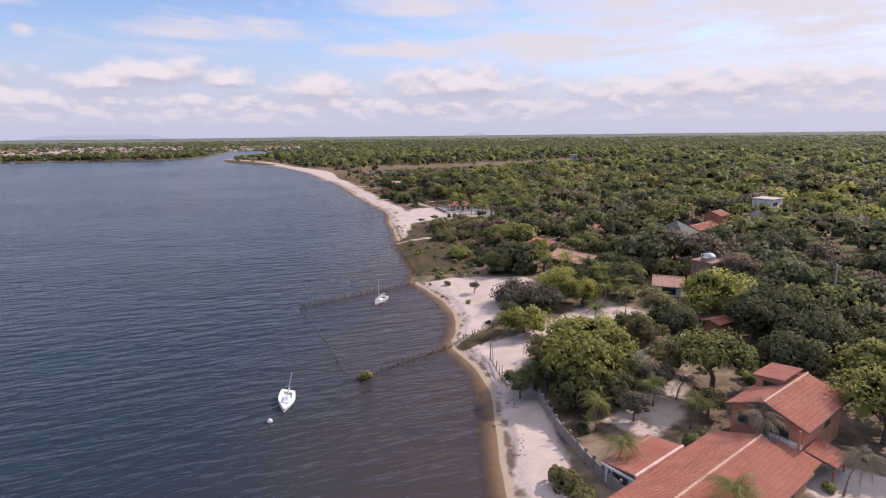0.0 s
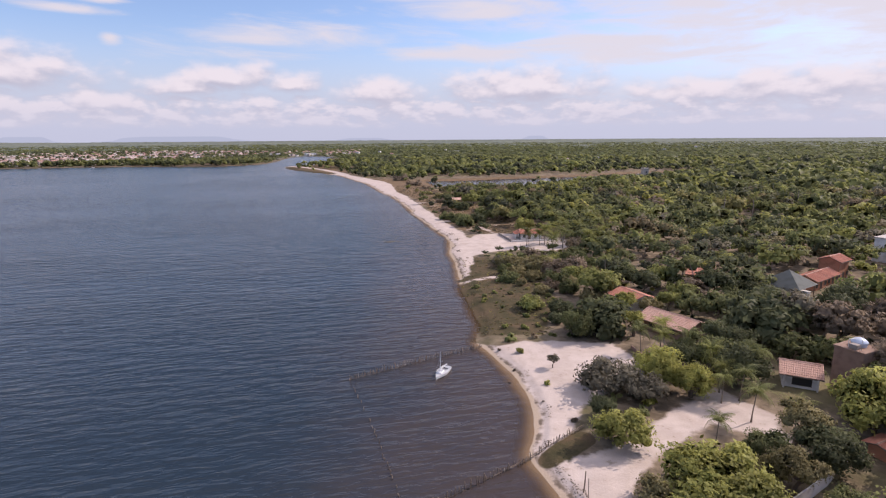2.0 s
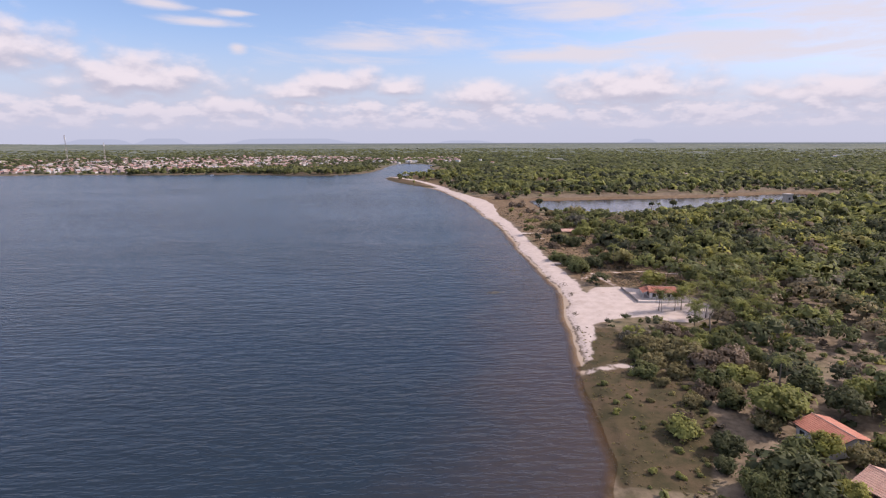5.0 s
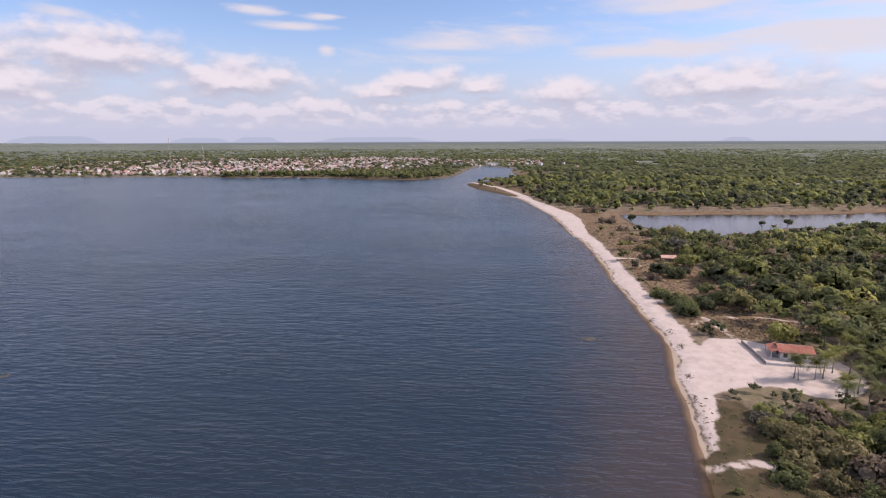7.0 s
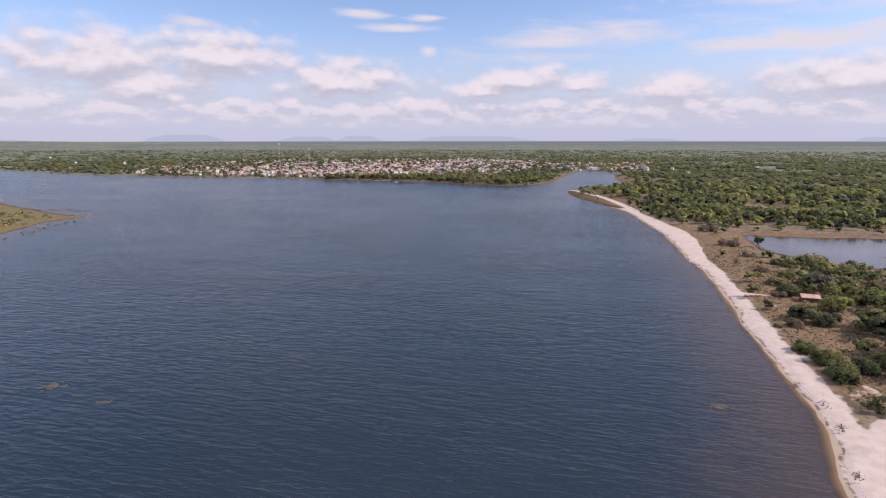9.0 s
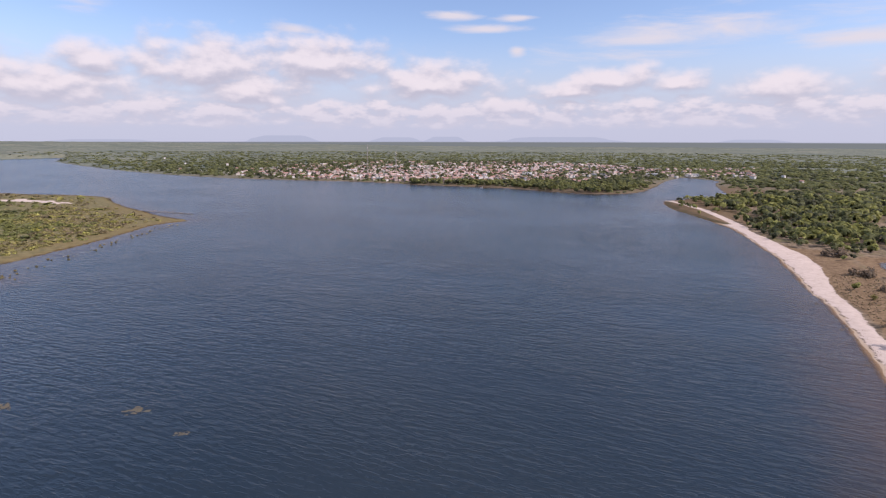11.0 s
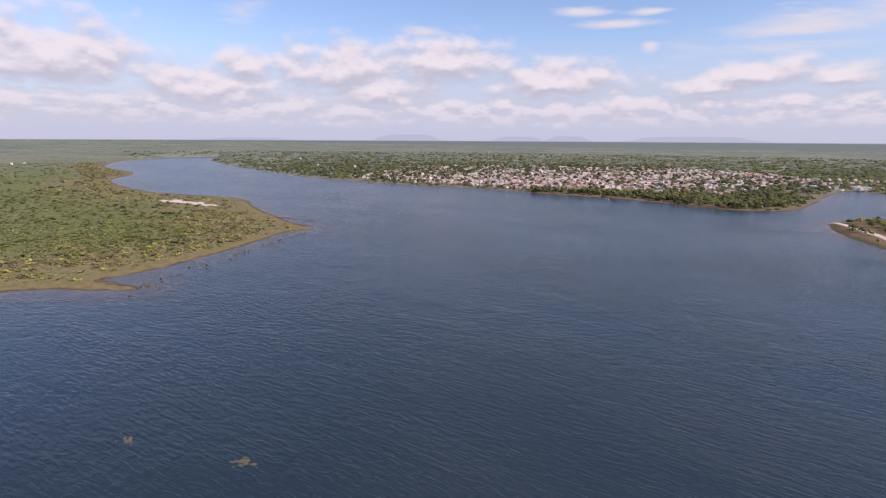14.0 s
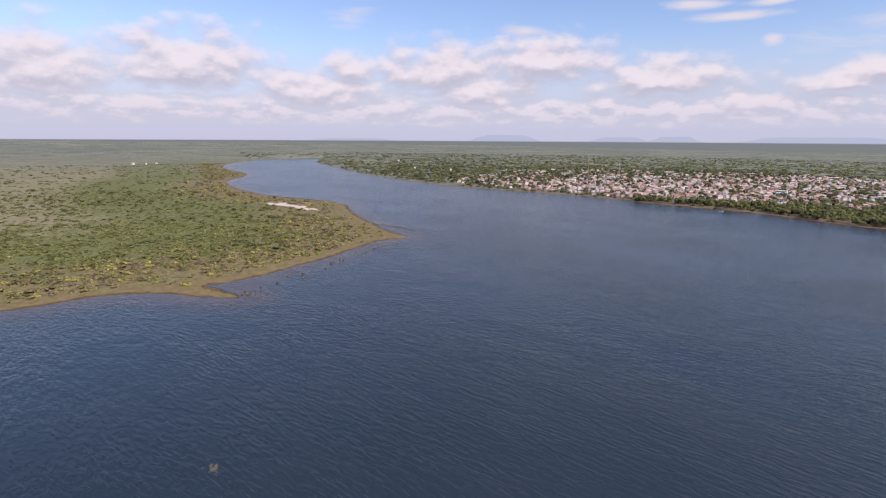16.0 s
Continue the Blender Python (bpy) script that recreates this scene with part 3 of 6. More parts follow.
def ground_z(P, zn=None):
    zn = zn or zones(P)
    d, pd = zn["shore"], zn["pond"]
    x, y = P[:, 0], P[:, 1]
    land = np.interp(d, [0, 1.6, 2.3, 14, 60, 200], [0, 0.22, 0.55, 1.0, 1.5, 2.0])
    land = np.where(zn["west"], np.interp(d, [0, 8, 60], [0, 0.25, 0.9]), land)
    water = np.interp(d, [-60, -8, 0], [-3.5, -1.4, 0])
    z = np.where(d > 0, land + (fbm(x / 7, y / 7, 8) - 0.5) * np.clip(d / 12, 0, 0.5), water)
    z = np.where((pd < 14) & (d > 0), np.minimum(z, np.interp(pd, [-20, 0, 14], [-1.4, 0, 1.6])), z)
    return z + np.where(d > 0, rim(x, y), 0)


def mesh_quads(name, V, F, mats, attrs=None, smooth=False, slot=None):
    """A mesh from arrays of points and quads; attrs are floats on the points."""
    me = bpy.data.meshes.new(name)
    V, F = np.asarray(V, np.float32), np.asarray(F, np.int32)
    me.vertices.add(len(V))
    me.vertices.foreach_set("co", V.ravel())
    k = F.shape[1]
    me.loops.add(F.size)
    me.loops.foreach_set("vertex_index", F.ravel())
    me.polygons.add(len(F))
    me.polygons.foreach_set("loop_start", np.arange(0, F.size, k, dtype=np.int32))
    me.polygons.foreach_set("use_smooth", np.full(len(F), smooth))
    for m in mats:
        me.materials.append(m)
    if slot is not None:
        me.polygons.foreach_set("material_index", np.asarray(slot, np.int32))
    for key, values in (attrs or {}).items():
        me.attributes.new(key, "FLOAT", "POINT").data.foreach_set("value", np.asarray(values, np.float32))
    me.update(calc_edges=True)
    me.validate()
    return me


# ---- ground and water: one sheet out to 4.66 km, finer where the camera passes ----
CX, CY = -8.0, 40.0
ang = np.radians(np.concatenate([np.arange(-112, 52, 0.46), np.arange(52, 248, 4.0)]))
rad = np.concatenate([[0.0], 4.0 * 1.0175 ** np.arange(0, 431)])
rad = np.append(rad[rad < 4640], 4660.0)
A, R = np.meshgrid(ang, rad)
GP = np.stack([(CX + R * np.sin(A)).ravel(), (CY + R * np.cos(A)).ravel()], 1)
ZN = zones(GP)
GZ = ground_z(GP, ZN)
nr, na = len(rad), len(ang)
ii, jj = np.meshgrid(np.arange(nr - 1), np.arange(na), indexing="ij")
GF = np.stack([ii * na + jj, (ii + 1) * na + jj, (ii + 1) * na + (jj + 1) % na, ii * na + (jj + 1) % na], -1).reshape(-1, 4)[:, ::-1]
GR = np.hypot(GP[:, 0], GP[:, 1] - 60)
# crowns that can no longer be told apart: uneven canopy on the far land
canopy = np.clip((GR - 1500) / 900, 0, 1) * (ZN["shore"] > 25) * ~ZN["west"]
GZ2 = GZ + canopy * 7 * fbm(GP[:, 0] / 30, GP[:, 1] / 30, 17)
# weight of the hazed far-woods colour, growing with distance
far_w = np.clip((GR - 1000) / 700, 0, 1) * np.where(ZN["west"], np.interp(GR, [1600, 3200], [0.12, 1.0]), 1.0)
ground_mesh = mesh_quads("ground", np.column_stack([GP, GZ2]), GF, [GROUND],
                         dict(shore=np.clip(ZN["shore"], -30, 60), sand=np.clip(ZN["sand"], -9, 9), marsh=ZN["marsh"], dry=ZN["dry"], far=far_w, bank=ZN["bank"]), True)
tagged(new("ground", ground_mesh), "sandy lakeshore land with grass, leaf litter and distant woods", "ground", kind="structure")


def water(name, dist, level, mat, label):
    ok = (jj % 2 == 0) & (jj < na - 1) & (ii % 2 == 0) & (ii < nr - 2)
    a = (ii * na + jj)[ok]
    F = np.stack([a + (2 - (jj[ok] + 2 >= na) * na), a + 2 * na + (2 - (jj[ok] + 2 >= na) * na), a + 2 * na, a], -1)
    F = F[(dist < 6)[F].any(1)]
    used, inv = np.unique(F, return_inverse=True)
    me = mesh_quads(name, np.column_stack([GP[used], np.full(len(used), level)]), inv.reshape(-1, 4), [mat], dict(depth=-dist[used]), True)
    return tagged(new(name, me), label, "water", kind="structure")


water("lake_water", ZN["shore"], 0.0, LAKE, "wind-rippled dark blue lake, brown in the shallows")
water("pond_water", np.where(GP[:, 1] > 440, ZN["pond"], 99.0), 0.05, POND, "calm pale lilac pond among dry grass")

# ---- helpers for things ----


def height_at(x, y):
    return float(ground_z(np.array([[x, y]], float))[0])


def thing(name, m, label, category, group="", kind=""):
    ob = new(name)
    ob.empty_display_size = 0.2
    ob.matrix_world = m
    return tagged(ob, label, category, group, kind)


def part(name, geo, mat, parent, label="", m=None, smooth=False):
    """Links a bmesh or a mesh as one object under a thing or a part."""
    if isinstance(geo, bmesh.types.BMesh):
        me = bpy.data.meshes.new(name)
        if smooth:
            for f in geo.faces:
                f.smooth = True
        geo.to_mesh(me)
        geo.free()
        me.materials.append(mat)
    else:
        me = geo
    ob = new(name, me)
    ob.parent = parent
    if m is not None:
        ob.matrix_basis = m
    return tagged(ob, label)


def bm_box(x0, x1, y0, y1, z0, z1, bm=None, bevel=0.0):
    bm = bm or bmesh.new()
    made = bmesh.ops.create_cube(bm, size=1.0)["verts"]
    bmesh.ops.scale(bm, vec=(x1 - x0, y1 - y0, z1 - z0), verts=made)
    bmesh.ops.translate(bm, vec=((x0 + x1) / 2, (y0 + y1) / 2, (z0 + z1) / 2), verts=made)
    if bevel:
        bmesh.ops.bevel(bm, geom=list({e for v in made for e in v.link_edges}), offset=bevel, segments=1, affect="EDGES")
    return bm


def bm_tube(points, radii, sides=7, bm=None):
    """A tapered tube along points, with closed ends."""
    bm = bm or bmesh.new()
    rings = []
    pts = [Vector(p) for p in points]
    for i, p in enumerate(pts):
        d = (pts[min(i + 1, len(pts) - 1)] - pts[max(i - 1, 0)]).normalized()
        u = d.cross(Vector((0.31, 0.95, 0.1))).normalized()
        v = d.cross(u)
        rings.append([bm.verts.new(p + (u * math.cos(a) + v * math.sin(a)) * radii[i]) for a in (2 * math.pi * k / sides for k in range(sides))])
    for a, b in zip(rings, rings[1:]):
        for k in range(sides):
            bm.faces.new((a[k], a[(k + 1) % sides], b[(k + 1) % sides], b[k]))
    bm.faces.new(rings[0][::-1])
    bm.faces.new(rings[-1])
    return bm


# ---- trees ----
rng = np.random.default_rng(7)


def cube_sphere(n):
    out = []
    for ax in range(3):
        for s in (-1, 1):
            for i in range(n):
                for j in range(n):
                    q = []
                    for a, b in ((i, j), (i + 1, j), (i + 1, j + 1), (i, j + 1)):
                        p = np.zeros(3)
                        p[ax], p[(ax + 1) % 3], p[(ax + 2) % 3] = s, 2 * a / n - 1, 2 * b / n - 1
                        q.append(p / np.linalg.norm(p))
                    out.append(q if s > 0 else q[::-1])
    return np.array(out)


BALL2, BALL1 = cube_sphere(2), cube_sphere(1)


def unit(v):
    return v / np.maximum(np.linalg.norm(v, axis=-1, keepdims=True), 1e-9)


def leaf_quads(g, pos, out, size, longer=1.5, loose=0.33):
    """Small folded leaf clumps at pos that face roughly outwards."""
    n = len(pos)
    nor = unit(out + np.array([0.15, 0.08, 0.35]) + g.normal(0, loose, (n, 3)))
    t = unit(np.cross(nor, g.normal(0, 1, (n, 3))))
    b = np.cross(nor, t)
    s = (size * g.uniform(0.6, 1.35, n))[:, None]
    fold = nor * s * 0.22
    return np.stack([pos - t * s * longer * 0.5, pos - b * s * 0.5 + fold, pos + t * s * longer * 0.5, pos + b * s * 0.5 + fold], 1)


def crown(seed, lobes, leaves, leaf, dome=0.75, spread=0.62, ball=BALL2, core=0.80, under=-0.35, fat=(0.19, 0.42), longer=1.5, loose=0.33, shell=(0.78, 1.16)):
    """A crown of radius 1 from lobes covered in leaf clumps: quads (n, 4, 3)."""
    g = np.random.default_rng(seed)
    r = np.sqrt(g.uniform(0, 1, lobes)) * spread * 1.12
    a = np.arange(lobes) * 2.4 + g.uniform(0, 0.8, lobes)
    rad = g.uniform(*fat, lobes)
    c = np.stack([r * np.cos(a), r * np.sin(a), dome * np.sqrt(np.clip(1 - (r / 0.95) ** 2, 0, 1)) * g.uniform(0.15, 0.98, lobes)], 1)
    quads = []
    for k in range(lobes):
        w = ball * rad[k] * core * np.array([1, 1, 0.85])
        quads.append(w * (1 + 0.10 * np.sin(ball[..., :1] * 9 + k) * np.cos(ball[..., 1:2] * 7 + 2 * k)) + c[k])
    k = g.integers(0, lobes, leaves * 2)
    d = unit(g.normal(0, 1, (leaves * 2, 3)))
    d[:, 2] = np.where(d[:, 2] < under, -d[:, 2], d[:, 2])
    pos = c[k] + d * (rad[k] * g.uniform(*shell, leaves * 2))[:, None]
    deep = (np.linalg.norm(pos[:, None] - c[None], axis=2) / rad[None] < shell[0] - 0.06).any(1)
    keep = np.where(~deep)[0][:leaves]
    quads.append(leaf_quads(g, pos[keep], d[keep], leaf, longer, loose))
    return np.concatenate(quads)


def soft_normals(q, centre=(0.0, 0.0, -0.15), flat=0.72):
    """Normals between those of the leaves and those of the whole crown, so that a crown has a lit and a shaded side: (n, 4, 3)."""
    own = unit(np.cross(q[:, 2] - q[:, 0], q[:, 3] - q[:, 1]))
    away = unit(q - np.asarray(centre))
    own = own * np.where((own * away.mean(1)).sum(-1, keepdims=True) < 0, -1, 1)
    return unit(own[:, None] * flat + away * (1 - flat))


def quads_mesh(name, q, tone, mat=None, soft=False):
    n = len(q)
    me = mesh_quads(name, q.reshape(-1, 3), np.arange(n * 4).reshape(n, 4), [mat or FOLIAGE], dict(tone=np.full(n * 4, tone)), soft)
    if soft:
        me.normals_split_custom_set_from_vertices(soft_normals(q).reshape(-1, 3))
    return me


def trunk_mesh(seed, height, radius, limbs=6, reach=0.6):
    g = random.Random(seed)
    bm = bmesh.new()
    top = Vector((g.uniform(-0.2, 0.2), g.uniform(-0.2, 0.2), height * 0.62))
    bm_tube([(0, 0, -0.4), (0.03, 0.02, height * 0.3), top], [radius * 1.25, radius, radius * 0.8], 7, bm)
    for k in range(limbs):
        a = 2 * math.pi * k / limbs + g.uniform(-0.4, 0.4)
        e = Vector((math.cos(a), math.sin(a), 0)) * height * reach * g.uniform(0.5, 0.9)
        mid = top * 0.8 + e * 0.5 + Vector((0, 0, height * 0.16))
        bm_tube([top * 0.75, mid, top + e + Vector((0, 0, height * 0.24))], [radius * 0.6, radius * 0.4, radius * 0.14], 5, bm)
    me = bpy.data.meshes.new("trunk")
    bm.to_mesh(me)
    bm.free()
    me.materials.append(BARK)
    return me


# kind: lobes, leaf clumps, leaf size, dome, spread, tone, label
KINDS = {
    "mango": (15, 1500, 0.095, 0.85, 0.60, 0.09, "dense dark green broad-crowned tree", "tree"),
    "broad": (14, 1400, 0.095, 0.80, 0.62, 0.22, "leafy green broad-crowned tree", "tree"),
    "cashew": (12, 1300, 0.10, 0.62, 0.62, 0.42, "spreading bright green tree", "tree"),
    "lime": (13, 1350, 0.10, 0.70, 0.62, 0.49, "large bright yellow-green tree", "tree"),
    "bamboo": (16, 1500, 0.10, 1.0, 0.56, 0.55, "tall feathery yellow-green clump", "bamboo"),
    "umbrella": (11, 1200, 0.10, 0.34, 0.66, 0.36, "flat-topped umbrella tree with bare limbs", "tree"),
    "olive": (11, 1000, 0.105, 0.70, 0.60, 0.68, "dry olive-green thin-leaved tree", "tree"),
    "brown": (12, 900, 0.10, 0.75, 0.60, 0.84, "brownish half-bare tree in the wood", "tree"),
    "grey": (12, 950, 0.10, 0.60, 0.62, 0.97, "grey-green twiggy shore tree", "tree"),
}
TEMPLATES = {}


def tree(kind, x, y, r, height, turn=None, name=None):
    """A tree of crown radius r whose top is at that height."""
    lobes, leaves, leaf, dome, spread, tone, label, cat = KINDS[kind]
    v = rng.integers(0, 2)
    near = math.hypot(x, y - 30) < 100 and x < 60
    key = (kind, int(v), near)
    if key not in TEMPLATES:
        if near:
            q = crown(hash_of(kind) + int(v) * 17, lobes * 2 + 6, int(leaves * 2.6), leaf * (0.54 if kind != "bamboo" else 0.40), dome, spread * 1.15, core=0.56,
                      fat=(0.13, 0.34), longer=3.4 if kind == "bamboo" else 2.0, loose=0.75, shell=(0.56, 1.32))
        else:
            q = crown(hash_of(kind) + int(v) * 17, lobes + 6, int(leaves * 0.75), leaf * 0.95, dome, spread * 1.05, core=0.66, fat=(0.16, 0.38), longer=1.8, loose=0.6, shell=(0.64, 1.26))
        q[..., 2] -= 0.1
        lo = crown_top(q)
        t = thing(name or ("bamboo_clump" if kind == "bamboo" else "tree"), pose(0, 0, -500), label, cat, cat + "s of the shore wood")
        part("crown", quads_mesh("crown", q, tone, soft=True), FOLIAGE, t)
        part("trunk", trunk_mesh(int(v) + 3, 1.0, 0.045 if kind != "bamboo" else 0.1), BARK, t)
        TEMPLATES[key] = (t, lo)
    t, lo = TEMPLATES[key]
    z = height_at(x, y)
    turn = rng.uniform(0, 360) if turn is None else turn
    base = height - lo * r
    ob = copy_thing(t, pose(x, y, z, 0, 0, turn))
    for ch in ob.children:
        if ch.name.startswith("crown"):
            ch.matrix_basis = Matrix.Translation((0, 0, base)) @ Matrix.Diagonal((r, r, r * rng.uniform(0.92, 1.08), 1))
        else:
            s = max(base + 0.30 * r, 1.0)
            ch.matrix_basis = Matrix.Diagonal((max(s, r * 0.9), max(s, r * 0.9), s, 1))
    return ob


def hash_of(s):
    return sum(ord(c) * (i + 3) for i, c in enumerate(s))


def crown_top(q):
    return float(q[..., 2].max())


SHRUB_T = {}


def shrub(x, y, r, tone, label, category="shrub", z=None):
    key = round(tone, 2)
    if key not in SHRUB_T:
        q = crown(hash_of(str(key)), 7, 420, 0.2, 0.75, 0.5, BALL1, 0.7)
        s = tagged(new("shrub", quads_mesh("shrub", q, tone, soft=True)), label, category, "shrubs on the shore")
        s.matrix_world = pose(0, 0, -500)
        SHRUB_T[key] = s
    s = copy_thing(SHRUB_T[key], pose(x, y, (height_at(x, y) if z is None else z) - 0.05, 0, 0, rng.uniform(0, 360)))
    s.scale = (r, r, r)
    return tagged(s, label, category)


def frond_quads(g, length, droop, n=13):
    """One feather leaf along +x: a row of narrow leaflets on both sides of an arched rib."""
    t = np.linspace(0, 1, n + 1)
    rib = np.stack([length * t * (1 - 0.18 * droop * t), 0 * t, length * (0.62 * t - (0.55 + 0.5 * droop) * t * t)], 1)
    q = []
    for i in range(n):
        d = rib[i + 1] - rib[i]
        w = 0.27 * length * math.sin(math.pi * min(0.97, 0.14 + 0.86 * t[i + 1])) + 0.05
        for s in (-1, 1):
            tip = rib[i] + d * 1.9 + np.array([0, s * w, -0.5 * w - g.uniform(0, 0.16)])
            q.append([rib[i], rib[i] + d * 0.55, tip + d * 0.08, tip])
        up = np.array([0, 0.025, 0])
        q.append([rib[i] - up, rib[i + 1] - up, rib[i + 1] + up, rib[i] + up])
    return np.array(q)


def palm_crown(seed, fronds=19):
    g = np.random.default_rng(seed)
    out = []
    for k in range(fronds):
        up = g.uniform(-0.4, 1.25)
        q = frond_quads(g, g.uniform(2.3, 3.0), g.uniform(0.5, 1.2))
        c, s = math.cos(up * 0.8), math.sin(up * 0.8)
        q = q @ np.array([[c, 0, s], [0, 1, 0], [-s, 0, c]])
        a = k * 2.4 + g.uniform(-0.3, 0.3)
        c, s = math.cos(a), math.sin(a)
        out.append(q @ np.array([[c, s, 0], [-s, c, 0], [0, 0, 1]]))
    return np.concatenate(out)


PALM_T = []


def palm(x, y, height, size=1.0, tone=None):
    if not PALM_T:
        for v, tn in enumerate((0.36, 0.44, 0.28, 0.97)):
            t = thing("coconut_palm", pose(0, 0, -500), "slender coconut palm with arching fronds", "palm", "coconut palms")
            bm = bm_tube([(0, 0, -0.04), (0.02, 0, 0.25), (0.06, 0.01, 0.6), (0.12 * (v - 1), 0.02, 1.0)], [0.032, 0.020, 0.016, 0.014], 7)
            part("trunk", bm, PALE_BARK, t, smooth=True)
            part("fronds", quads_mesh("fronds", palm_crown(40 + v), tn), FOLIAGE, t)
            PALM_T.append(t)
    v = int(rng.integers(0, 3)) if tone is None else tone
    ob = copy_thing(PALM_T[v], pose(x, y, height_at(x, y), 0, 0, rng.uniform(0, 360)))
    for ch in ob.children:
        if ch.name.startswith("trunk"):
            ch.matrix_basis = Matrix.Diagonal((max(height, 4), max(height, 4), height, 1))
        else:
            ch.matrix_basis = Matrix.Translation((0.12 * (v - 1) * max(height, 4), 0.02 * max(height, 4), height)) @ Matrix.Diagonal((size, size, size, 1))
    return ob


